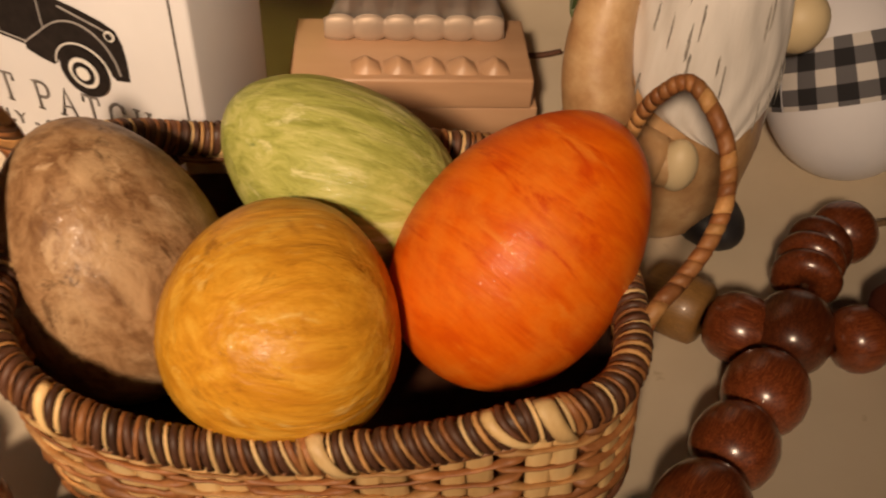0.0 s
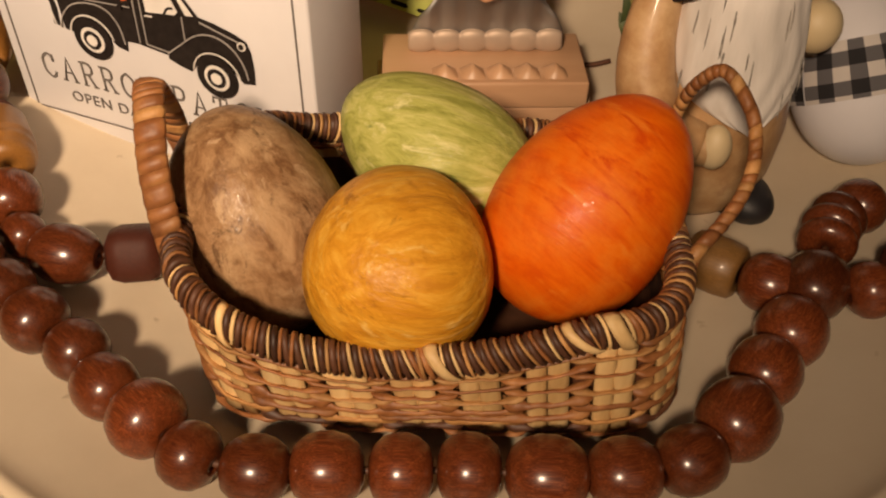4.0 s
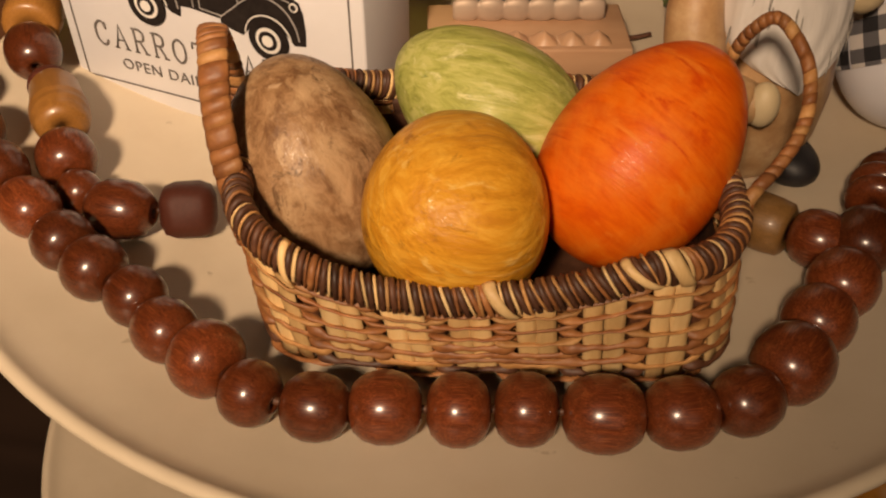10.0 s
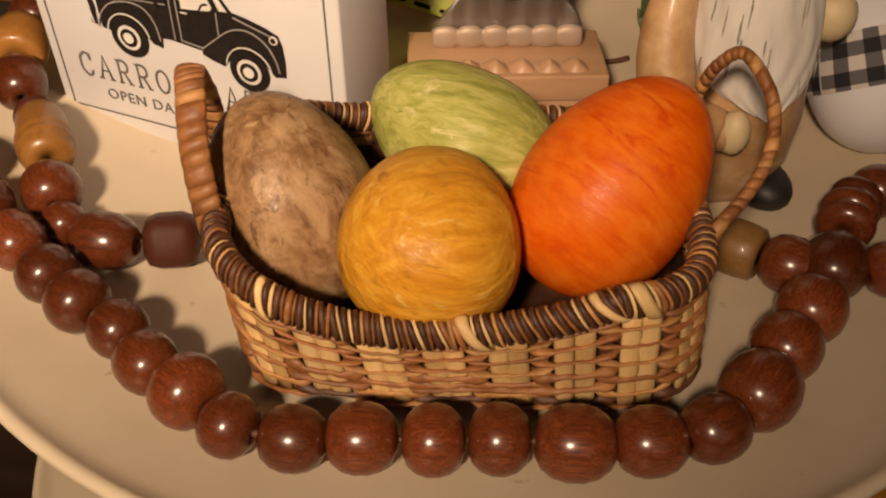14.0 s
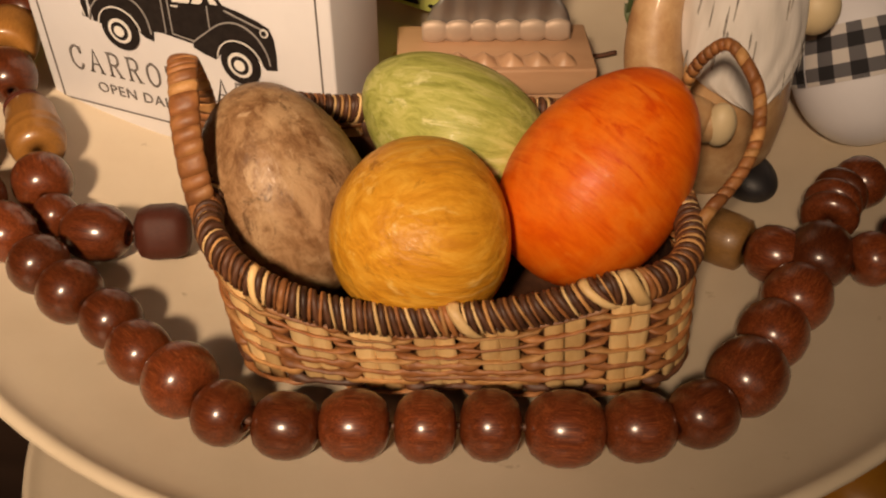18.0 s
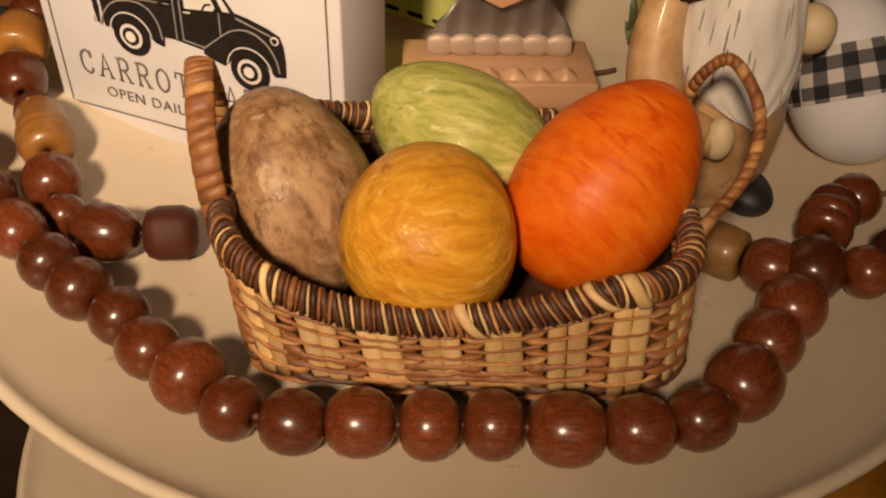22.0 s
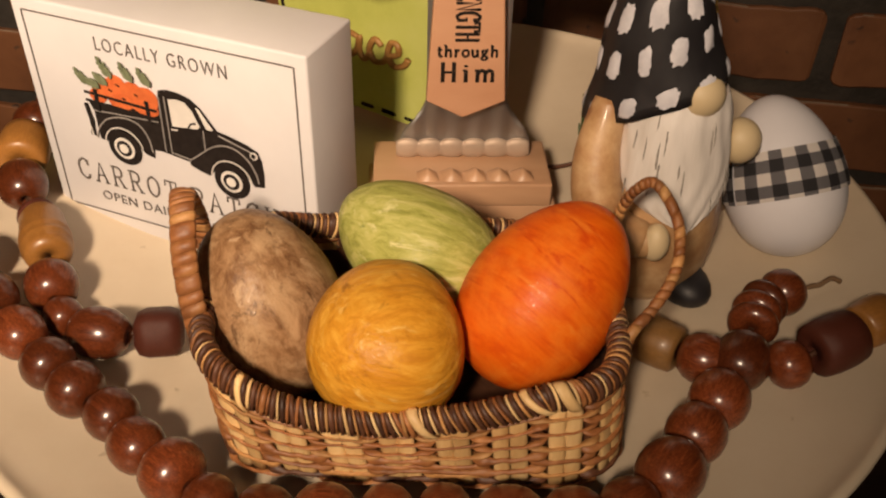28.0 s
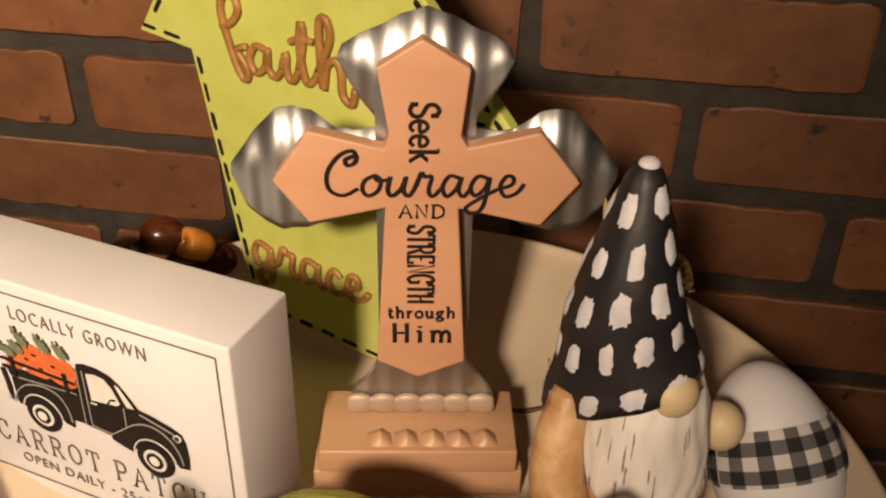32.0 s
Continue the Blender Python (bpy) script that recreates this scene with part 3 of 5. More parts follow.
table = part("table", box(1.5, 0.86, 0.04, 0.004, at=pose(0, GAP - 0.435, TABLE_Z - 0.02)), "table", None, at=Matrix.Rotation(YAW, 4, "Z"))
tagged(table, "dark brown wooden table top pushed against the brick wall", "table")
for px_, py_ in ((-0.69, -0.29), (0.69, -0.29), (-0.69, 0.46), (0.69, 0.46)):
    part("leg", box(0.05, 0.05, 0.36, 0.004, at=pose(px_, py_ , TABLE_Z - 0.22)), "table", table)
floor_ = part("floor", box(3.2, 3.2, 0.05, at=pose(0, -1.0, -0.66)), "table", None, at=Matrix.Rotation(YAW, 4, "Z"))
tagged(floor_, "dark floor under the table", "floor", kind="structure")
for nm, b in (("wall_left", box(0.1, 3.2, 2.9, at=pose(-1.62, -1.0, 0.82))), ("wall_right", box(0.1, 3.2, 2.9, at=pose(1.62, -1.0, 0.82))), ("wall_front", box(3.1, 0.1, 2.9, at=pose(0, -2.6, 0.82))), ("ceiling", box(3.3, 3.3, 0.1, at=pose(0, -1.0, 2.32)))):
    tagged(part(nm, b, "plaster", None, at=Matrix.Rotation(YAW, 4, "Z"), smooth=False), "plain dim painted " + ("ceiling" if nm == "ceiling" else "room wall"), "ceiling" if nm == "ceiling" else "wall", kind="structure")

# ---- tiered tray ----
RIM, DEPTH = 0.189, 0.018


def tray_height(r):
    return DEPTH * min(1, max(0, (r - 0.105) / 0.084)) ** 1.6


def tray_mesh(rim, scale=1.0):
    prof = [(0, 0), (0.05, 0)]
    prof += [(r, tray_height(r)) for r in [0.105 + 0.084 * k / 14 for k in range(14)]]
    prof += [(RIM - 0.0015, DEPTH + 0.0002), (RIM - 0.0006, DEPTH + 0.0012), (RIM + 0.0008, DEPTH + 0.0016), (RIM + 0.0024, DEPTH + 0.0011), (RIM + 0.0031, DEPTH - 0.0003), (RIM + 0.0024, DEPTH - 0.0018), (RIM + 0.0008, DEPTH - 0.0024)]
    prof += [(r, tray_height(r) - 0.0025) for r in [0.186 - 0.081 * k / 10 for k in range(11)]] + [(0.05, -0.0025), (0, -0.0025)]
    return lathe([(r * scale, z * (1 if scale == 1 else 1.2)) for r, z in prof], 128)


tray = thing("tiered_tray", "cream enamel tiered tray with shallow round dishes", "tray")
part("upper_dish", tray_mesh(RIM), "enamel", tray, "shallow cream enamel dish with a rolled rim")
low = Matrix.Translation((0, 0, -0.178))
part("lower_dish", tray_mesh(RIM, 1.07), "enamel", tray, "wider cream enamel dish below", at=low)
part("stem", lathe([(0, -0.003), (0.022, -0.003), (0.016, -0.012), (0.009, -0.03), (0.008, -0.08), (0.011, -0.09), (0.008, -0.1), (0.009, -0.15), (0.018, -0.17), (0.03, -0.1775), (0, -0.1775)], 32), "enamel", tray)
part("foot", lathe([(0, -0.181), (0.03, -0.181), (0.024, -0.19), (0.02, -0.20), (0.05, -0.222), (0.085, -0.230), (0.085, -0.236), (0, -0.236)], 48), "enamel", tray)


# ---- things on the upper dish ----


def egg_profile(length, width, n=18, skew=0.13):
    """Radius and height of an egg whose blunt end is down."""
    out = []
    for k in range(n + 1):
        a = math.pi * k / n
        z = -math.cos(a)
        out.append((0 if k in (0, n) else width / 2 * math.sin(a) * (1 - skew * z), length / 2 * z))
    return out


def axis_pose(place, axis, spin=0.0):
    """A pose that turns z towards axis."""
    return Matrix.Translation(place) @ Vector(axis).normalized().to_track_quat("Z", "Y").to_matrix().to_4x4() @ Matrix.Rotation(radians(spin), 4, "Z")


def painted_egg(name, label, material, place, axis, length, width, spin=0.0, blocky=2.0):
    bm = lathe(egg_profile(length, width, 28), 56)
    rnd = random.Random(name)
    off = Vector((rnd.uniform(0, 9), rnd.uniform(0, 9), 0))
    for v in bm.verts:
        v.co *= 1 + 0.012 * noise.noise(v.co * 55 + off)
        r = math.hypot(v.co.x, v.co.y)
        if blocky > 2 and r > 1e-6:
            v.co.xy *= (abs(v.co.x / r) ** blocky + abs(v.co.y / r) ** blocky) ** (-1 / blocky)
    ob = part(name, bm, material, None, at=TRAY @ axis_pose(place, axis, spin))
    return tagged(ob, label, "egg", "eggs in the basket")


painted_egg("egg", "mottled brown painted egg resting in the wicker basket", "brown", (-0.0500, -0.0895, 0.0415), (-0.22, 0.25, 0.85), 0.067, 0.0505)
painted_egg("egg", "golden yellow painted egg with brown strokes in the basket", "yellow", (-0.0085, -0.1105, 0.0480), (0.05, 0.85, 0.4), 0.052, 0.0478, blocky=2.4)
painted_egg("egg", "pale green painted egg with darker brush strokes", "green", (-0.0010, -0.0660, 0.0488), (-0.80, 0.30, 0.42), 0.062, 0.0440)
painted_egg("egg", "bright orange painted egg leaning in the wicker basket", "orange", (0.0408, -0.0905, 0.0520), (0.50, 0.35, 0.66), 0.067, 0.0490)

# wicker basket
BX, BY = 0.003, -0.092


def basket_ring(z, n=160):
    """The basket's outline at a height over its foot: a rounded oblong that widens upwards."""
    k = z / 0.04
    ay, pw = 0.0400 + 0.0040 * k, 5.2 - 1.0 * k
    out = []
    for j in range(n):
        a = 2 * math.pi * j / n
        c, s = math.cos(a), math.sin(a)
        ax = 0.0640 + (0.0040 if c < 0 else -0.0045) * k
        out.append(Vector((BX + ax * math.copysign(abs(c) ** (2 / pw), c), BY + ay * math.copysign(abs(s) ** (2 / pw), s), z)))
    return out


def spaced(loop, n):
    """n points at even steps round a closed line."""
    ln = [0.0]
    for a, b in zip(loop, loop[1:] + loop[:1]):
        ln.append(ln[-1] + (b - a).length)
    out, k = [], 0
    for j in range(n):
        d = ln[-1] * j / n
        while ln[k + 1] < d:
            k += 1
        f = (d - ln[k]) / (ln[k + 1] - ln[k])
        out.append(loop[k].lerp(loop[(k + 1) % len(loop)], f))
    return out


def outward(loop, k):
    d = (loop[(k + 1) % len(loop)] - loop[k - 1]).normalized()
    return Vector((d.y, -d.x, 0)).normalized()


basket = thing("wicker_basket", "small oblong wicker basket with two side handles", "basket")
FOOT = 0.008
N_SPLINT = 46
# Dark sheet added behind the weave; its colour holds the shade of the gaps
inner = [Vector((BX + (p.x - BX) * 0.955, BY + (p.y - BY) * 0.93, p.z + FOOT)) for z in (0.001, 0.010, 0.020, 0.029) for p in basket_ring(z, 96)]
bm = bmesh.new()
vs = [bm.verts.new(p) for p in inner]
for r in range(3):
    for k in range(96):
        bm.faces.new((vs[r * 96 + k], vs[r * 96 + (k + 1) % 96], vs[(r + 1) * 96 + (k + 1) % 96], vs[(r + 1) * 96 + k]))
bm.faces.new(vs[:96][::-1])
part("lining", bm, "reed_shade_dark", basket, "dark sheet standing in for the shaded inside of the basket")


def rim_height(p):
    """Height of the rim's middle over the foot: it sags along the front and climbs to the handles at both ends."""
    front_ = min(1.0, max(0.0, (BY + 0.020 - p.y) / 0.045))
    front_ = front_ * front_ * (3 - 2 * front_)
    back = 0.0372 + (0.009 if p.x < BX else 0.003) * max(0, (abs(p.x - BX) - 0.040) / 0.03) ** 1.6
    sag = min(0.0312 + (5.8 if p.x < -0.012 else 4.7) * (p.x + 0.012) ** 2, 0.0455 if p.x < 0 else 0.0430)
    return back + (sag - back) * front_


def woven_ring(f, n):
    """Points round the basket at a share f of the way from its foot to its rim."""
    out = spaced(basket_ring(0.038 * f, 240), n)
    for p in out:
        p.z = FOOT + 0.0006 + f * (rim_height(p) - 0.0030)
    return out


foot_loop, top_loop = woven_ring(0.03, N_SPLINT), woven_ring(1.0, N_SPLINT)
for k in range(N_SPLINT):
    a, b = foot_loop[k], top_loop[k]
    o = outward(foot_loop, k)
    t = Vector((-o.y, o.x, 0))
    wide = k % 2 == 0
    push = 0.0010 if wide else 0.0
    for slot in ((-1, 1) if wide else (0,)):
        half = (0.00265 if wide else 0.0018) * (1 + 0.15 * noise.noise(Vector((k * 1.7, slot * 3.1, 0))))
        shift = t * (slot * 0.0025 + 0.0004 * noise.noise(Vector((k * 2.3, slot * 1.9, 4))))
        bm = bmesh.new()
        rows = []
        for s in range(9):
            p = a.lerp(b, s / 8) + shift + o * (push + 0.0003 * math.sin(s * 2.1 + k + slot))
            rows.append([bm.verts.new(p - t * half - o * 0.0003), bm.verts.new(p - t * half * 0.5 + o * 0.0002), bm.verts.new(p + t * half * 0.5 + o * 0.0002), bm.verts.new(p + t * half - o * 0.0003)])
        for q, r in zip(rows, rows[1:]):
            for j in range(3):
                bm.faces.new((q[j], q[j + 1], r[j + 1], r[j]))
        ex = bmesh.ops.extrude_face_region(bm, geom=bm.faces[:])
        bmesh.ops.translate(bm, vec=-o * 0.0009, verts=[v for v in ex["geom"] if isinstance(v, bmesh.types.BMVert)])
        part("splint", bm, "splint" if wide else "reed_shade_dark", basket)
rnd = random.Random(4)
ROWS_W = 13
over = {(r, k): (r + k // 2) % 2 == 0 if rnd.random() < 0.93 else rnd.random() < 0.5 for r in range(ROWS_W) for k in range(0, N_SPLINT, 2)}
for r in range(ROWS_W):
    loop = woven_ring(r / (ROWS_W - 1), N_SPLINT * 8)
    thick = rnd.uniform(0.00150, 0.00180)
    drift = rnd.uniform(0, 50)
    pts, rad = [], []
    for k, p in enumerate(loop):
        j = k / 8
        near = int(round(j / 2) * 2) % N_SPLINT
        close = min(1.0, max(0.0, (0.95 - abs(j - round(j / 2) * 2)) / 0.42))
        close = close * close * (3 - 2 * close)
        front_ = over[r, near]
        push = 0.0009 * (1 - close) + close * (0.0016 if front_ else -0.0016)
        wob = 0.0012 * noise.noise(Vector((k * 0.045, r * 7.0 + drift, 0))) + 0.0007 * noise.noise(Vector((k * 0.3, r * 5.0, 2)))
        pts.append(p + outward(loop, k) * push + Vector((0, 0, wob)))
        rad.append(thick * (1 - (0.52 if front_ else 0.3) * close) * (1 + 0.35 * noise.noise(Vector((k * 0.16, r * 3.0, 5)))))
    # Row 12 is a dark weaver that also holds the shade under the rim
    part("weaver", tube(pts, rad, True, 8, flat=0.52), "reed_shade_dark" if r in (1, 12) else "reed" if r % 4 == 2 else "reed_brown", basket)
# rim: a core with many wraps
N_WRAP = 270
rim_loop = spaced(basket_ring(0.0395, 240), N_WRAP)
for p in rim_loop:
    p.z = FOOT + rim_height(p)
part("rim_core", tube(rim_loop, 0.0041, True, 8, flat=0.72), "reed_shade_dark", basket)
for k in range(N_WRAP):
    a = rim_loop[k]
    d = (rim_loop[(k + 1) % N_WRAP] - rim_loop[k - 1]).normalized()
    o = outward(rim_loop, k)
    u = o.cross(d)
    lean = 0.0012 + rnd.uniform(-0.0005, 0.0006)
    tone = rnd.random()
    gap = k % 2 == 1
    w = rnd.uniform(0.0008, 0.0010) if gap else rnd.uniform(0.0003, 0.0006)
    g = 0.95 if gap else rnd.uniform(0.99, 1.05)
    ring = []
    for j in range(14):
        an = 2 * math.pi * j / 14
        ring.append(a + o * (0.0033 * g * math.cos(an)) + u * (0.0044 * g * math.sin(an)) + d * (-lean * math.sin(an - 0.6)))
    part("rim_wrap", tube(ring, w, True, 5, flat=1.0), "reed_shade_dark" if gap and tone < 0.9 else "splint" if tone < 0.36 else "reed" if tone < 0.62 else "reed_brown", basket)


def rim_fold(k, half):
    """A broad splint end bent over the rim."""
    a = rim_loop[k]
    d = (rim_loop[(k + 1) % N_WRAP] - rim_loop[k - 1]).normalized()
    o = outward(rim_loop, k)
    u = o.cross(d)
    bm = bmesh.new()
    rows = []
    for j in range(9):
        an = -1.1 + 2.9 * j / 8
        c = a + o * (0.0043 * math.cos(an)) + u * (0.0055 * math.sin(an)) - d * (0.0030 * math.sin(an))
        rows.append([bm.verts.new(c + d * (half * q) + (o * math.cos(an) + u * math.sin(an)) * (0.0003 if abs(q) < 1 else 0)) for q in (-1, -0.4, 0.4, 1)])
    for p, q in zip(rows, rows[1:]):
        for j in range(3):
            bm.faces.new((p[j], p[j + 1], q[j + 1], q[j]))
    ex = bmesh.ops.extrude_face_region(bm, geom=bm.faces[:])
    for v in ex["geom"]:
        if isinstance(v, bmesh.types.BMVert):
            v.co += (a - v.co).normalized() * 0.0006
    part("rim_fold", bm, "splint", basket)


for k, p in enumerate(rim_loop):
    for x, half in ((0.004, 0.0016), (0.036, 0.0012), (0.0445, 0.0020), (-0.048, 0.0010)):
        if p.y < BY - 0.02 and abs(p.x - x) < 0.0011 and abs(rim_loop[k - 1].x - x) > abs(p.x - x) <= abs(rim_loop[(k + 1) % N_WRAP].x - x):
            rim_fold(k, half)


def handle(points, broad, core):
    """A strap of reed wound round a loop that stands on one end of the basket."""
    line = smooth_line(points, 8)
    h = part("handle", tube(line, core, False, 8), "reed_brown", basket, "handle wrapped with split reed")
    k = 1
    while k < len(line) - 4:
        step = rnd.choice((2, 2, 3))
        bm = bmesh.new()
        rings = []
        for i in range(step + 1):
            q = line[k + i]
            d = (line[min(k + i + 1, len(line) - 1)] - line[k + i - 1]).normalized()
            a = (Vector((1, 0, 0)) - d * d.x).normalized()
            b = d.cross(a)
            g = 1.02 + 0.08 * math.sin(math.pi * (i + 0.25) / (step + 0.5)) + rnd.uniform(-0.02, 0.02)
            rings.append([bm.verts.new(q + a * (broad * g * math.cos(2 * math.pi * j / 12)) + b * (core * g * math.sin(2 * math.pi * j / 12)) + d * (0.0007 * math.cos(2 * math.pi * j / 12))) for j in range(12)])
        for p, q in zip(rings, rings[1:]):
            for j in range(12):
                bm.faces.new((p[j], p[(j + 1) % 12], q[(j + 1) % 12], q[j]))
        bm.faces.new(rings[0][::-1])
        bm.faces.new(rings[-1])
        tone = rnd.random()
        part("wrap", bm, "reed_brown" if tone < 0.85 else "reed", h)
        k += step


handle([(-0.0618, -0.1170, 0.0385), (-0.0638, -0.1155, 0.0470), (-0.0668, -0.1105, 0.0600), (-0.0690, -0.1040, 0.0720), (-0.0706, -0.0945, 0.0815), (-0.0716, -0.0890, 0.0842), (-0.0725, -0.0840, 0.0815), (-0.0740, -0.0740, 0.0680), (-0.0752, -0.0670, 0.0540), (-0.0740, -0.0630, 0.038)], 0.0037, 0.0016)
handle([(0.0640, -0.1130, 0.036), (0.0650, -0.1100, 0.052), (0.0725, -0.1025, 0.058), (0.0775, -0.0968, 0.063), (0.0806, -0.0900, 0.069), (0.0800, -0.0815, 0.077), (0.0740, -0.0712, 0.083), (0.0690, -0.0670, 0.0775), (0.0665, -0.0620, 0.066), (0.0660, -0.0580, 0.050), (0.0660, -0.0570, 0.036)], 0.0017, 0.0017)

# wooden block sign
block = thing("block_sign", "white wooden block sign printed with a black truck of carrots", "sign", TRAY @ Matrix.Translation((-0.1615, 0.0138, 0)) @ Matrix.Rotation(radians(-20.1), 4, "Z"))
part("block", box(0.1275, 0.0345, 0.102, 0.0012, 3, at=pose(0.06375, 0.01725, 0.051)), "white_paint", block)
FACE = -0.0003


def flat(name, outline, material, parent, lift=0.0, at=None):
    """Printed shape on the face of the block, in millimetres from its lower left corner."""
    ob = part(name, slab([(x / 1000, z / 1000) for x, z in outline], 0.0003), material, parent, smooth=False, at=Matrix.Translation((0, FACE - lift, 0)))
    return ob


def disc(name, x, z, r, material, parent, lift=0.0):
    return flat(name, [(x + r * math.cos(2 * math.pi * k / 28), z + r * math.sin(2 * math.pi * k / 28)) for k in range(28)], material, parent, lift)


def bar(x0, z0, x1, z1, w, material="ink", parent=block, lift=0.0, name="line"):
    a, b = Vector((x0, z0)), Vector((x1, z1))
    n = (b - a).normalized().orthogonal() * w / 2
    return flat(name, [(a + n)[:], (b + n)[:], (b - n)[:], (a - n)[:]], material, parent, lift)


for q in ((5, 8, 122.5, 8), (5, 97, 122.5, 97), (5, 8, 5, 97), (122.5, 8, 122.5, 97)):
    bar(*q, 0.55, "ink_soft", name="border_line")


def print_text(text, x, z, width, height, material, parent=block, depth=0.0002, **kw):
    me = letters(text, 0.01, depth, **kw)
    xs = [v.co.x for v in me.vertices]
    zs = [v.co.z for v in me.vertices]
    w, h = max(xs) - min(xs), max(zs) - min(zs)
    me.transform(Matrix.Translation((-min(xs), 0, -min(zs))))
    me.transform(Matrix.Diagonal((width / 1000 / w, 1, height / 1000 / h, 1)))
    return part("lettering", me, material, parent, text.lower() + " lettering", smooth=False, at=Matrix.Translation((x / 1000, FACE, z / 1000)))


print_text("LOCALLY GROWN", 37, 86.5, 57.5, 5.4, "ink_soft", spacing=1.25, fat=-0.00011)
part("lettering", serif_word("CARROT PATCH", 0.0965, 0.0098, 0.00055, 0.34, 0.13), "ink_soft", block, "carrot patch lettering", at=Matrix.Translation((0.0137, FACE, 0.0232)))
print_text("OPEN DAILY - 25\u00a2 EACH", 23.5, 13.6, 77, 5.4, "ink_soft", spacing=1.1, fat=-0.00008)

TRUCK = [(28, 62.7), (60.3, 64.8), (62.6, 75.0), (66, 76.0), (71, 75.9), (76.2, 74.6), (80.4, 71.5), (83.5, 67.5), (86.8, 63.0), (92.3, 62.0), (99.9, 59.8), (104, 57.8), (105.3, 54), (105.7, 48), (105.3, 42.3), (101, 41.6), (98, 45), (84, 45), (80.6, 41.3), (76, 42.6), (72.0, 44.3), (72.3, 45.6), (59.8, 47.2), (55.9, 47.0), (55.2, 42.9), (51.5, 43.8), (48, 47), (35, 47), (34.0, 45.4), (29.8, 46.0), (29.6, 50), (29.5, 58.6)]
truck = part("truck_print", slab([(x / 1000, z / 1000) for x, z in TRUCK], 0.0003), "ink", block, "black pickup truck print", smooth=False, at=Matrix.Translation((0, FACE, 0)))


def stripe(points, w, material, parent, lift):
    """A thin printed line along a curve."""
    line = smooth_line([(x, 0, z) for x, z in points], 6)
    up, down = [], []
    for k, p in enumerate(line):
        d = (line[min(k + 1, len(line) - 1)] - line[max(k - 1, 0)]).normalized()
        up.append((p.x - d.z * w / 2, p.z + d.x * w / 2))
        down.append((p.x + d.z * w / 2, p.z - d.x * w / 2))
    flat("outline", up + down[::-1], material, parent, lift)


win = [(66.9, 72.4), (70.5, 73.2), (74.4, 72.6), (77.2, 69.2), (79.6, 63.4), (78.5, 62.2), (67.1, 60.9)]
flat("window", win, "print_white", truck, -FACE)
flat("windscreen", [(79.0, 71.6), (80.3, 70.9), (85.4, 63.2), (82.6, 63.0)], "print_white", truck, -FACE)


def arc(cx, cz, r, a0, a1, w, parent, lift):
    n = 16
    pts = [(cx + (r + w / 2) * math.cos(radians(a0 + (a1 - a0) * k / n)), cz + (r + w / 2) * math.sin(radians(a0 + (a1 - a0) * k / n))) for k in range(n + 1)]
    pts += [(cx + (r - w / 2) * math.cos(radians(a1 + (a0 - a1) * k / n)), cz + (r - w / 2) * math.sin(radians(a1 + (a0 - a1) * k / n))) for k in range(n + 1)]
    flat("outline", pts, "print_white", parent, lift)


stripe([(72.5, 46.6), (78, 51.0), (84.4, 55.8), (90, 57.6), (95, 56.8), (99.5, 53.5), (102.3, 48.5), (103.2, 44)], 0.45, "print_grey", truck, 0.0003)
stripe([(28.6, 46.5), (30.6, 51.5), (34.8, 56), (40, 58.3), (46, 58.9), (51, 57.2), (54.2, 52.5), (55.2, 46)], 0.45, "print_grey", truck, 0.0003)
for cx, cz, r in ((41.5, 44.6, 7.8), (91.0, 41.8, 7.8)):
    arc(cx, cz, r + 1.3, 10, 172, 0.45, truck, 0.0003)
    disc("wheel", cx, cz, r, "ink", truck, 0.00035)
    disc("wheel_ring", cx, cz, r * 0.62, "print_white", truck, 0.0006)
    disc("hub_ring", cx, cz, r * 0.46, "ink", truck, 0.0008)
    disc("hub", cx, cz, r * 0.27, "print_white", truck, 0.001)
for q in ((61.8, 48, 62.6, 72.5), (64.6, 48.2, 65.2, 73.2), (64.6, 48.2, 73, 47.2), (80.6, 53.5, 80.9, 62.0), (87.5, 61.6, 101, 57.6)):
    bar(*q, 0.4, "print_grey", truck, 0.0003, "outline")
bar(66.2, 59.3, 69.0, 59.5, 0.5, "print_white", truck, 0.0003, "door_handle")
stripe([(74.5, 61.8), (76.0, 64.0), (78.2, 64.6)], 0.7, "ink", truck, 0.0006)
disc("headlamp", 102.3, 56.2, 1.6, "print_white", truck, 0.0003)
disc("headlamp_glass", 102.3, 56.2, 1.0, "ink", truck, 0.0005)
bar(30, 59.4, 60.5, 61.0, 0.35, "print_grey", truck, 0.0003, "outline")
flat("tail_panel", [(25.6, 61.6), (27.4, 62.0), (28.6, 54.0), (28.0, 47.2), (25.9, 47.6), (26.6, 54.0)], "ink", truck, 0.0003)
bar(26.3, 52.0, 27.0, 47.8, 0.5, "print_white", truck, 0.0005, "tail_lamp")
carrots = None
for k, (cx, cz, rx, rz, tl) in enumerate(((33.5, 66.5, 4.2, 3.2, 10), (39.5, 70.5, 5.0, 4.6, 30), (43.5, 72.8, 4.6, 4.6, -10), (50.5, 71.0, 5.4, 5.0, 15), (57.0, 70.2, 5.2, 4.8, -20), (44.5, 66.2, 6.0, 3.4, 5), (55.5, 66.0, 6.2, 3.2, -5))):
    c, sn = math.cos(radians(tl)), math.sin(radians(tl))
    ring = [(rx * math.cos(2 * math.pi * q / 20), rz * math.sin(2 * math.pi * q / 20)) for q in range(20)]
    ob = flat("carrot", [(cx + a * c - b * sn, cz + a * sn + b * c) for a, b in ring], "carrot", block, 0.0003 + 0.00004 * k)
    carrots = carrots or ob
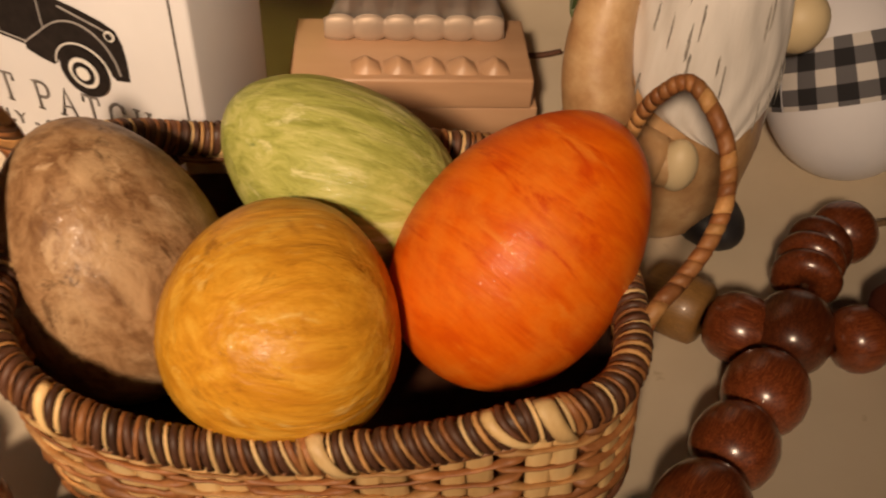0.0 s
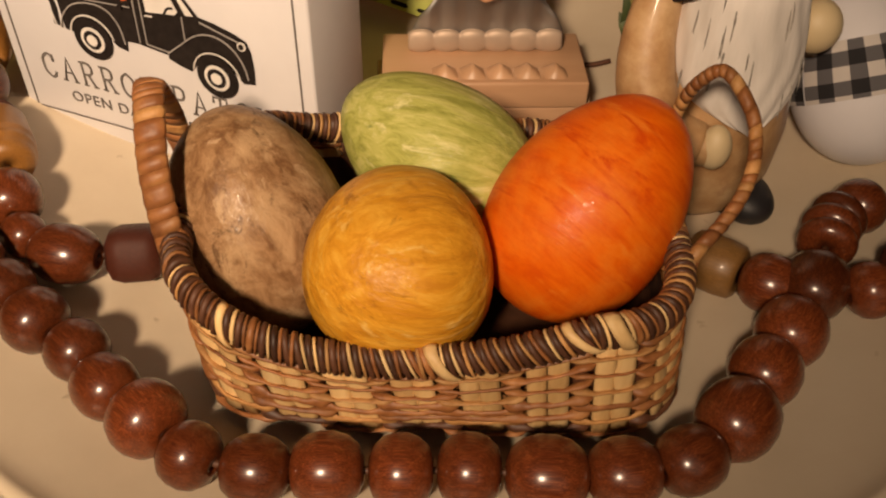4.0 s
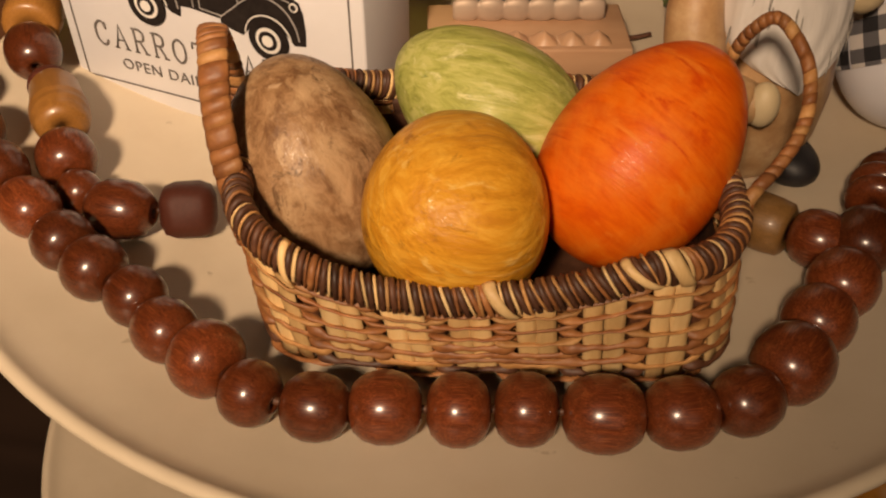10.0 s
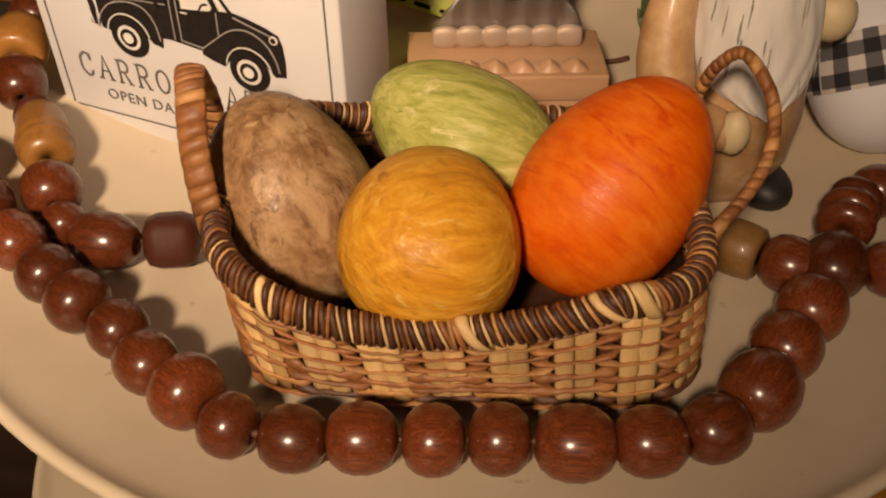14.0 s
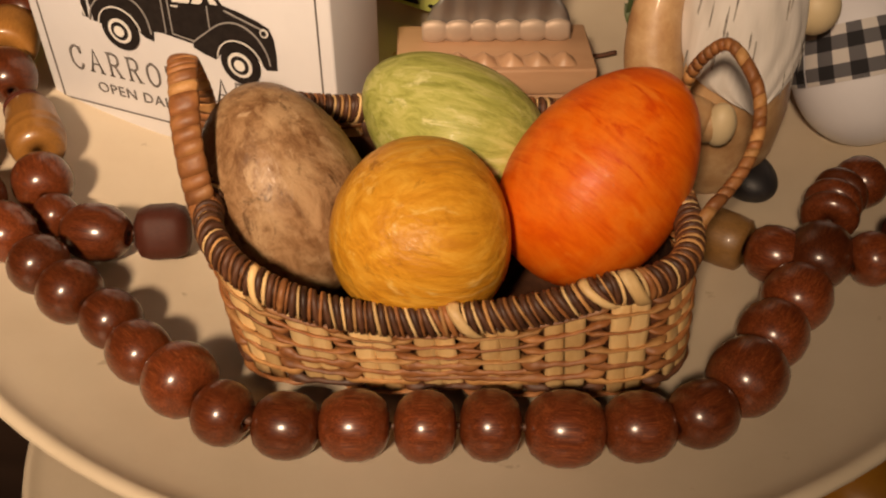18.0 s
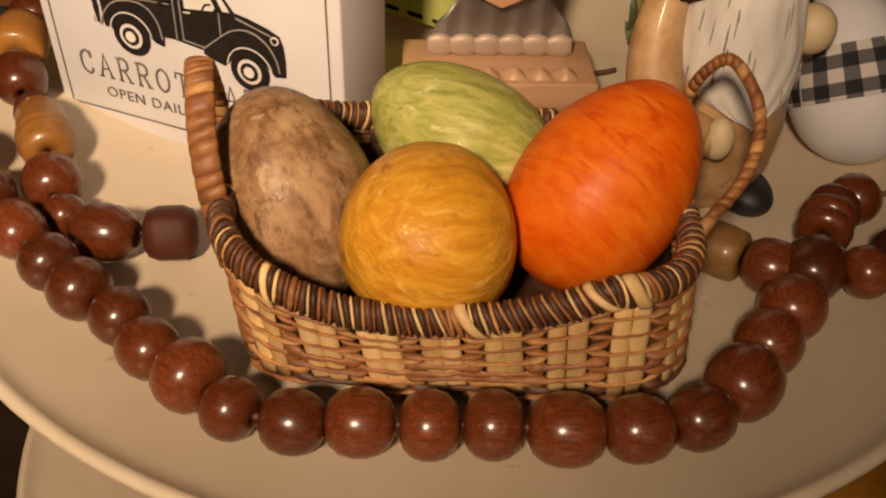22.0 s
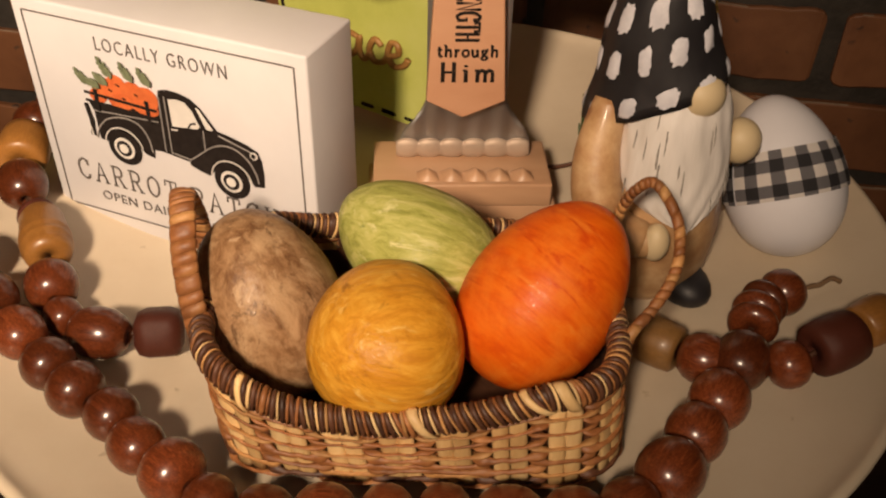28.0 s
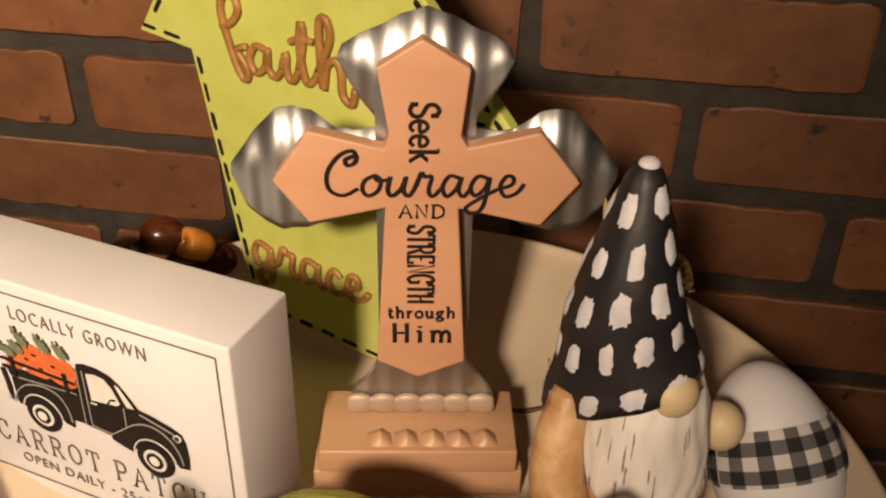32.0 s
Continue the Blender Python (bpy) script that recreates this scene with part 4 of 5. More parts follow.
SPRIGS = ((31.0, 70.2, 25.6, 76.8), (40.0, 72.2, 35.0, 76.6), (42.6, 75.6, 37.8, 84.2), (52.2, 76.2, 48.2, 83.8), (60.2, 76.0, 56.4, 83.2), (36.4, 70.6, 31.8, 73.8))
for k, (x0, z0, x1, z1) in enumerate(SPRIGS):
    p = Vector((x0, z0))
    d = Vector((x1, z1)) - p
    ln = d.length
    d.normalize()
    for j in range(7):
        f = (j + 0.5) / 7 if j < 6 else 1.0
        side = 0 if j == 6 else 1 if j % 2 else -1
        a = math.atan2(d.y, d.x) + side * radians(34)
        e = Vector((math.cos(a), math.sin(a)))
        n = Vector((-e.y, e.x))
        q = p + d * ln * f * 0.8
        sz = 3.6 - 1.0 * f
        flat("carrot_leaf", [(q + e * sz * u + n * w)[:] for u, w in ((0, -0.25), (0.35, -0.75), (0.75, -0.65), (1.0, 0), (0.75, 0.65), (0.35, 0.75), (0, 0.25))], "leaf_print", carrots, 0.0006 + 0.00002 * (7 * k + j))
for z in (66.2, 62.6):
    bar(27.5, z + 1.2, 61, z - 0.2, 1.1, "ink", truck, 0.0007, "rail")
for x in (33, 57):
    bar(x, 60, x, 69.5, 1.6, "ink", truck, 0.0009, "stake")
for x, z in ((40, 71), (46, 68.5), (52, 71.5), (56, 69), (44, 74), (36, 67)):
    bar(x, z, x + 1.6, z - 0.4, 0.5, "ink", carrots, 0.0007, "mark")

# standing cross on a base
cross = thing("standing_cross", "pink-beige wooden cross on corrugated tin with printed verse", "ornament", TRAY @ Matrix.Translation((0.0145, 0.026, 0)) @ Matrix.Rotation(radians(4.0), 4, "Z"))
part("base", box(0.0765, 0.036, 0.0112, 0.0010, 3, at=pose(-0.0018, 0.0017, 0.0196)), "base_wood", cross, "beige wooden base board")
part("base_block", box(0.0815, 0.0345, 0.0138, 0.0010, 3, at=pose(-0.0018, 0.0022, 0.0069)), "base_wood", cross, "beige wooden block under the base board")
# Five raised bumps stand in for light that the tin throws on the base
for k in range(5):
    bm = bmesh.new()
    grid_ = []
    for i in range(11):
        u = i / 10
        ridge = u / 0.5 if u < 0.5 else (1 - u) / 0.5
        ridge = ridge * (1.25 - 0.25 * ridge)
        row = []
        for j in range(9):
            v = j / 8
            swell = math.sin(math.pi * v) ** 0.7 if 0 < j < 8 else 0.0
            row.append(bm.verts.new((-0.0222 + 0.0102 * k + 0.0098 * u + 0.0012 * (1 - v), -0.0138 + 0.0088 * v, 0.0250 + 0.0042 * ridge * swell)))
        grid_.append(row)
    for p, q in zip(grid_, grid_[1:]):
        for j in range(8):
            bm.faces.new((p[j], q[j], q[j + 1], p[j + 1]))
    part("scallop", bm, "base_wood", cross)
WOOD = [(-1.2, 182.4), (14.3, 172.8), (11.8, 149.5), (14.2, 145.5), (38, 151.2), (52.5, 132.7), (40, 116), (11.6, 122.5), (15.6, 56.2), (-1.8, 48.3), (-17.4, 56.1), (-13.7, 122.5), (-39.7, 116.5), (-51.5, 132.6), (-38.4, 151), (-14, 144.8), (-12, 149.7), (-15.8, 172.8)]
part("wooden_cross", slab([(x / 1000, z / 1000) for x, z in WOOD], 0.0065, 0.0007), "pink_wood", cross, smooth=False, at=Matrix.Translation((0, 0.00325, 0)))


def inter(table, x):
    for (a, b), (c, d) in zip(table, table[1:]):
        if a <= x <= c:
            return b + (d - b) * (x - a) / (c - a)
    return table[-1][1] if x > table[-1][0] else table[0][1]


# tin sheet: columns of a ridged surface, each between a lower and an upper edge
TIN_TOP = [(0, 190.5), (8, 187.8), (14, 184.5), (22, 181), (27.2, 177.5), (28.8, 173)]
TIN_NOTCH = [(17, 153), (20, 157), (26, 167), (28.8, 173)]
ARM_TOP = [(17, 149), (24, 148.2), (30, 149), (38, 155), (44, 156.6), (50, 155.5), (58, 147), (66.5, 135)]
ARM_LOW = [(17, 118), (30, 114), (41, 110.5), (50, 109.5), (56, 112.5), (62, 119), (66.5, 131)]
FLARE = [(17, 53), (19, 48), (22.5, 43), (26, 39), (28.6, 33), (29, 27)]


def tin_y(x):
    return 0.0080 + 0.0004 * math.sin(2 * math.pi * x / 9.6 + 0.6)


def tin_strip(x0, x1, low, high, rows):
    bm = bmesh.new()
    n = max(2, int(abs(x1 - x0) / 0.8))
    last = None
    for k in range(n + 1):
        x = x0 + (x1 - x0) * k / n
        a, b = low(abs(x)), high(abs(x))
        col = []
        for side in (0.0, 0.0004):
            for j in range(rows + 1):
                z = a + (b - a) * (j / rows) ** 2
                foot = -0.0008 * max(0.0, (33 - z) / 7.7) ** 2 * (1 + 0.22 * math.sin(2 * math.pi * x / 9.6 + 0.6))
                col.append(bm.verts.new((x / 1000, tin_y(x) + side + foot, z / 1000)))
        if last:
            m = rows + 1
            for s in (0, m):
                for j in range(rows):
                    bm.faces.new((last[s + j], last[s + j + 1], col[s + j + 1], col[s + j]))
            bm.faces.new((last[0], col[0], col[m], last[m]))
            bm.faces.new((last[rows], last[m + rows], col[m + rows], col[rows]))
        last = col
    part("tin_panel", bm, "tin", cross, "corrugated galvanized tin")


tin_strip(-17, 17, lambda x: 25.3, lambda x: inter(TIN_TOP, x), 16)
for sg in (-1, 1):
    tin_strip(sg * 17, sg * 28.8, lambda x: inter(TIN_NOTCH, x), lambda x: inter(TIN_TOP, x), 3)
    tin_strip(sg * 17, sg * 66.5, lambda x: inter(ARM_LOW, x), lambda x: inter(ARM_TOP, x), 4)
    tin_strip(sg * 17, sg * 29, lambda x: 25.3, lambda x: inter(FLARE, x), 12)


# the ridges end in a rolled, lobed foot
foot_line = [Vector((-0.0302 + 0.0585 * k / 72, 0.0066, 0.0295)) for k in range(73)]
part("tin_foot", tube(foot_line, [0.0050 * (0.66 + 0.34 * abs(math.sin(math.pi * (k / 72) * 6)) ** 0.6) for k in range(73)], False, 14, flat=0.42), "tin_base_reflection", cross, "rolled lobed foot of the tin")


def cross_serif(text, x, z, width, height, weight, turn=0.0, gap=0.06):
    bm = serif_word(text, width / 1000, height / 1000, weight / 1000, gap)
    bmesh.ops.translate(bm, vec=(-width / 2000, 0, -height / 2000), verts=bm.verts)
    part("lettering", bm, "ink", cross, text.lower() + " lettering", at=Matrix.Translation((x / 1000, -0.0001, z / 1000)) @ Matrix.Rotation(radians(turn), 4, "Y"))


cross_serif("Seek", -0.4, 150.8, 21.5, 9.4, 0.78, 90)
cross_serif("AND", -1.0, 121.5, 16, 5.0, 0.50, gap=0.1)
cross_serif("STRENGTH", -1.2, 99.5, 33.0, 9.2, 0.68, 90)
cross_serif("through", -0.9, 78.3, 25.0, 6.2, 0.58, gap=0.12)
cross_serif("Him", -0.6, 69.6, 23.0, 8.0, 0.85, gap=0.22)
COURAGE = [
    [(1.05, 1.55), (1.12, 1.9), (0.75, 1.75), (0.8, 1.45), (1.1, 1.65), (1.0, 2.15), (0.5, 1.9), (0.08, 1.1), (0.12, 0.3), (0.6, 0.0), (1.15, 0.35)],
    [(1.75, 1.0), (1.4, 0.75), (1.3, 0.3), (1.5, 0.0), (1.85, 0.25), (1.95, 0.75), (1.75, 1.0), (1.85, 0.75), (2.3, 0.8)],
    [(2.3, 0.95), (2.2, 0.3), (2.35, 0.0), (2.7, 0.4), (2.85, 0.95), (2.75, 0.3), (2.95, 0.0), (3.2, 0.5)],
    [(3.2, 0.5), (3.4, 1.15), (3.5, 0.95), (3.75, 0.95), (3.65, 0.3), (3.8, 0.0), (4.1, 0.4)],
]
RAGE = [
    [(4.75, 0.9), (4.4, 1.0), (4.15, 0.5), (4.3, 0.0), (4.65, 0.4), (4.82, 0.95), (4.72, 0.3), (4.9, 0.0), (5.15, 0.4)],
    [(5.75, 0.9), (5.4, 1.0), (5.15, 0.5), (5.3, 0.05), (5.65, 0.4), (5.82, 0.95), (5.6, -0.5), (5.2, -0.85), (5.0, -0.55), (5.6, 0.0), (6.15, 0.4)],
    [(6.15, 0.4), (6.6, 0.6), (6.65, 0.95), (6.4, 1.0), (6.2, 0.5), (6.4, 0.02), (6.8, 0.2), (7.05, 0.65)],
]
part("lettering", strokes(COURAGE + RAGE, 0.0095, 0.00092, 5, seg=6), "ink", cross, "courage lettering in script", at=Matrix.Translation((-0.0335, -0.0002, 0.1275)) @ Matrix.Diagonal((1, 0.25, 0.82, 1)))

# green arrow sign
ARROW = TRAY @ Matrix.Translation((-0.0184, 0.0903, 0)) @ Matrix.Rotation(radians(-30), 4, "Z")
arrow = thing("arrow_sign", "lime green arrow-shaped wooden sign with black stitch marks and script words", "sign", ARROW)
A_OUT = [(-66, 8), (20, 7), (36, 134), (74.5, 136.5), (-37, 255), (-121.7, 138.7), (-89.6, 136.3)]
part("board", slab([(x / 1000, z / 1000) for x, z in A_OUT], 0.006, 0.0009), "lime", arrow, smooth=False, at=Matrix.Translation((0, 0.003, 0)))
rnd = random.Random(9)
for a, b in zip(A_OUT, A_OUT[1:] + A_OUT[:1]):
    a, b = Vector(a), Vector(b)
    d = (b - a).normalized()
    n = Vector((-d.y, d.x))
    ln = (b - a).length
    k = 7.0
    while k < ln - 6:
        p = a + d * k + n * 3.6
        w, h = 1.05 * rnd.uniform(0.8, 1.2), 4.9 * rnd.uniform(0.85, 1.1)
        part("stitch_mark", slab([((p + d * u * h + n * v * w).x / 1000, (p + d * u * h + n * v * w).y / 1000) for u, v in ((-1, -0.5), (-0.7, -1), (0.7, -1), (1, -0.3), (0.8, 0.9), (-0.8, 1))], 0.0003), "ink", arrow, smooth=False, at=Matrix.Translation((0, -0.0002, 0)))
        k += 13.2 * rnd.uniform(0.93, 1.07)
FAITH = [
    [(0.05, 1.55), (0.45, 1.75), (0.78, 2.25), (0.66, 2.75), (0.30, 2.75), (0.10, 2.2), (0.22, 1.2), (0.50, 0.0), (0.75, -0.35), (0.88, 0.1), (0.55, 0.75), (0.95, 0.95)],
    [(1.7, 0.95), (1.3, 1.05), (1.0, 0.5), (1.2, 0.02), (1.6, 0.35), (1.75, 1.0), (1.72, 0.3), (1.95, 0.0), (2.25, 0.4)],
    [(2.25, 0.4), (2.45, 1.0), (2.42, 0.3), (2.6, 0.0), (2.9, 0.5)],
    [(2.9, 0.5), (3.15, 1.7), (3.1, 2.2), (2.98, 1.2), (3.1, 0.1), (3.4, 0.2), (3.6, 0.6)],
    [(2.65, 1.45), (3.0, 1.62), (3.5, 1.6)],
    [(3.6, 0.6), (4.1, 1.8), (4.0, 2.5), (3.75, 2.2), (3.72, 0.0), (3.9, 0.8), (4.25, 1.1), (4.4, 0.7), (4.4, -0.1), (4.7, -0.4), (4.85, 0.2)],
]
GRACE = [
    [(0.65, 0.95), (0.2, 1.1), (0, 0.5), (0.2, 0.02), (0.6, 0.35), (0.72, 1.0), (0.68, -0.4), (0.35, -0.85), (0.05, -0.5), (0.55, 0.0), (1.0, 0.4)],
    [(1.0, 0.4), (1.25, 1.2), (1.42, 1.0), (1.65, 1.0), (1.55, 0.3), (1.75, 0.0), (2.05, 0.4)],
    [(2.6, 0.95), (2.2, 1.05), (2.0, 0.5), (2.2, 0.02), (2.55, 0.35), (2.68, 1.0), (2.64, 0.3), (2.85, 0.0), (3.1, 0.4)],
    [(3.55, 0.8), (3.3, 1.05), (3.05, 0.5), (3.25, 0.02), (3.6, 0.1), (3.8, 0.45)],
    [(3.75, 0.4), (4.2, 0.6), (4.2, 1.0), (3.95, 1.05), (3.8, 0.5), (4.0, 0.02), (4.4, 0.15), (4.6, 0.5)],
]
part("script_word", strokes(FAITH, 0.0115, 0.00155, 5, seg=8), "gold", arrow, "raised gold-brown script word faith", at=Matrix.Translation((-0.0675, -0.0012, 0.1335)) @ Matrix.Rotation(radians(-3), 4, "Y") @ Matrix.Diagonal((1.25, 1, 1, 1)))
part("script_word", strokes(GRACE, 0.0115, 0.0014, 5, seg=8), "gold", arrow, "raised gold-brown script word grace", at=Matrix.Translation((-0.0618, -0.0012, 0.0358)) @ Matrix.Rotation(radians(-2), 4, "Y") @ Matrix.Diagonal((1.28, 1, 1, 1)))

# gnome figurine, one mesh with several paints


def one_mesh(name, pieces):
    """Joins (bmesh, material) pairs into one mesh with a slot for each paint."""
    me = bpy.data.meshes.new(name)
    names = list(dict.fromkeys(m for _, m in pieces))
    out = bmesh.new()
    for b, m in pieces:
        bmesh.ops.recalc_face_normals(b, faces=b.faces)
        tmp = bpy.data.meshes.new("tmp")
        b.to_mesh(tmp)
        b.free()
        for f in tmp.polygons:
            f.material_index = names.index(m)
            f.use_smooth = True
        out.from_mesh(tmp)
        bpy.data.meshes.remove(tmp)
    out.to_mesh(me)
    out.free()
    for m in names:
        me.materials.append(M[m])
    return me


HAT = [(0.0250, 0.0), (0.0214, 0.012), (0.0182, 0.026), (0.0150, 0.041), (0.0110, 0.056), (0.0081, 0.0655), (0.0058, 0.073), (0.0032, 0.0770), (0.0, 0.0782)]


def hat_point(ang, s, off=0.0):
    """On the hat: angle from the face and height 0..1; the point leans, and the brim lifts over the nose."""
    k = min(s, 0.9999) * (len(HAT) - 1)
    i = int(k)
    f = k - i
    r = HAT[i][0] * (1 - f) + HAT[i + 1][0] * f + off
    z = HAT[i][1] * (1 - f) + HAT[i + 1][1] * f
    r *= 1 + 0.03 * math.sin(3 * ang + 1.0) * (1 - s) + 0.05 * noise.noise(Vector((2.2 * math.cos(ang), 2.2 * math.sin(ang), 9 * s)))
    lift = 0.0115 * math.cos(ang - 0.75) * (1 - s) ** 1.5
    return Vector((r * math.cos(ang) - 0.002 * s * s, r * math.sin(ang) - 0.0042 * min(1.0, z / 0.034) + 0.0022 * max(0.0, (z - 0.040) / 0.038), z + lift))


def patch(point, a0, a1, s0, s1, off, na=7, ns=7, jag=0.0, seed=0):
    """A brush dab that follows a surface, thin, with an uneven outline."""
    bm = bmesh.new()
    rn = random.Random(seed)
    ac, sc = (a0 + a1) / 2, (s0 + s1) / 2
    top, edge = [], []
    m = 22
    centre = bm.verts.new(point(ac, sc, off * 1.2))
    for fr in (0.55, 1.0):
        ring = []
        for k in range(m):
            t = 2 * math.pi * k / m
            c, s = math.cos(t), math.sin(t)
            c, s = math.copysign(abs(c) ** 0.66, c), math.copysign(abs(s) ** 0.66, s)
            g = fr * (1 + (jag * rn.uniform(-1, 1) if fr == 1.0 else 0))
            ring.append(bm.verts.new(point(ac + (a1 - a0) / 2 * c * g, sc + (s1 - s0) / 2 * s * g, off if fr < 1 else off * 0.35)))
        top.append(ring)
    for k in range(m):
        bm.faces.new((centre, top[0][k], top[0][(k + 1) % m]))
        bm.faces.new((top[0][k], top[1][k], top[1][(k + 1) % m], top[0][(k + 1) % m]))
    return bm


def gnome_mesh():
    pieces = []
    prof = [(0, 0.0), (0.021, 0.0), (0.0245, 0.004), (0.0275, 0.014), (0.0288, 0.03), (0.0272, 0.05), (0.0240, 0.068), (0.0212, 0.082), (0.018, 0.09), (0, 0.092)]
    shift = Vector((0.0020, 0.0042, 0))
    body = lathe(prof, 40)
    bmesh.ops.translate(body, vec=shift, verts=body.verts)
    pieces.append((body, "clay"))

    def body_r(z):
        return inter([(b, a) for a, b in prof[1:-1]], z)
    hb = bmesh.new()
    nA, nS = 48, 24
    rows = []
    for j in range(nS + 1):
        rows.append([hb.verts.new(hat_point(2 * math.pi * k / nA, j / nS)) for k in range(nA)])
    for q, r in zip(rows, rows[1:]):
        for k in range(nA):
            hb.faces.new((q[k], q[(k + 1) % nA], r[(k + 1) % nA], r[k]))
    inner_ring = [hb.verts.new((v.co.x * 0.86, v.co.y * 0.86, v.co.z + 0.0005)) for v in rows[0]]
    for k in range(nA):
        hb.faces.new((rows[0][k], inner_ring[k], inner_ring[(k + 1) % nA], rows[0][(k + 1) % nA]))
    hb.faces.new(inner_ring[::-1])
    bmesh.ops.translate(hb, vec=(0, 0, 0.0835), verts=hb.verts)
    pieces.append((hb, "hat_black"))
    rn = random.Random(21)

    def hp(a, s, off):
        return hat_point(a, s, off) + Vector((0, 0, 0.0835))
    for s, count, a_off, half_h in ((0.048, 11, 0.12, 0.036), (0.20, 11, 0.30, 0.043), (0.333, 9, 0.05, 0.045), (0.455, 7, 0.42, 0.042), (0.64, 5, 0.25, 0.078)):
        for k in range(count):
            a = a_off + 2 * math.pi * k / count
            r = inter([(i / (len(HAT) - 1), q[0]) for i, q in enumerate(HAT)], s)
            ha = rn.uniform(0.0022, 0.0031) * (1.3 if s < 0.1 else 1.0) / max(r, 0.006)
            pieces.append((patch(hp, a - ha, a + ha, s - half_h * rn.uniform(0.8, 1.1), s + half_h * rn.uniform(0.8, 1.1), 0.0006, jag=0.15, seed=rn.random()), "hat_white"))
    pieces.append((ball(0.0030, hat_point(0, 0.99) + Vector((0.0012, 0.0004, 0.0835 - 0.0012)), (1.0, 1.1, 0.75)), "hat_white"))
    # beard: a thick lobe down the front
    bb = bmesh.new()
    nA, nZ = 61, 26
    rows = []
    for j in range(nZ + 1):
        t = j / nZ
        z = 0.090 - 0.047 * t
        half = 1.0 * (1 - t ** 6) * (1 - 0.18 * t) + 0.05
        row = []
        for k in range(nA):
            u = -1 + 2 * k / (nA - 1)
            a = u * half * 1.22 - 0.16
            bulge = 0.0058 * (1 - abs(u) ** 3) * (1 - 0.35 * t) + 0.00022 * math.sin(u * 24 + 3 * t + 2 * math.sin(9 * t))
            zz = z - 0.003 * (1 - u * u) * t
            r = body_r(zz) - 0.0006 + bulge
            row.append(bb.verts.new(shift + Vector((r * math.cos(a), r * math.sin(a), zz))))
        rows.append(row)
    for q, r in zip(rows, rows[1:]):
        for k in range(nA - 1):
            bb.faces.new((q[k], q[k + 1], r[k + 1], r[k]))
    pieces.append((bb, "beard"))

    def on_beard(a, s, off):
        zz = 0.090 - 0.047 * s
        u = max(-1, min(1, (a + 0.16) / 1.20))
        r = body_r(zz) - 0.0006 + 0.0058 * (1 - abs(u) ** 3) * (1 - 0.35 * s) + 0.00022 * math.sin(u * 24 + 3 * s + 2 * math.sin(9 * s)) + off
        return shift + Vector((r * math.cos(a), r * math.sin(a), zz))
    for k in range(18):
        a, s = rn.uniform(-1.15, 0.60), rn.uniform(0.10, 0.90)
        pieces.append((patch(on_beard, a - rn.uniform(0.005, 0.016), a + rn.uniform(0.005, 0.016), s - rn.uniform(0.05, 0.14), s + rn.uniform(0.05, 0.14), 0.0004, jag=0.35, seed=rn.random()), "beard_streak"))
    pieces.append((ball(0.0084, (0.0205, 0.0036, 0.0910), (0.95, 1.05, 1.0)), "nose"))
    # arms end in round fists; a shoe peeps out below
    for sg in (-1, 1):
        if sg > 0:
            arm = smooth_line([(0.002, 0.019, 0.080), (0.005, 0.0235, 0.066), (0.010, 0.0270, 0.056)], 6)
        else:
            arm = smooth_line([(0.001, -0.0195, 0.084), (0.006, -0.0260, 0.066), (0.0125, -0.0275, 0.050), (0.0190, -0.0240, 0.0405), (0.0270, -0.0150, 0.0375)], 6)
        last = len(arm) - 1
        pieces.append((tube(arm, [0.0060 + 0.0036 * math.sin(k / last * 2.9) for k in range(last + 1)], False, 16), "clay"))
        pieces.append((ball(0.0068, arm[-1]), "clay"))
        pieces.append((ball(0.0082, (0.0150, 0.0320, 0.063), (1, 1, 1.1)) if sg > 0 else ball(0.0052, (0.0310, -0.0125, 0.0385), (1, 1.0, 1.5)), "nose"))
        if sg > 0:
            pieces.append((ball(0.0115, (0.022, sg * 0.0125, 0.0052), (1.3, 0.9, 0.7)), "hat_black"))
    return one_mesh("gnome_figurine", pieces)


gnome = new("gnome_figurine", gnome_mesh())
gnome.matrix_world = TRAY @ Matrix.Translation((0.0825, -0.0105, 0.0005)) @ Matrix.Rotation(radians(-64), 4, "Z")
tagged(gnome, "clay gnome figurine with white-dabbed black hat and white beard", "figurine")

# white egg with a gingham ribbon


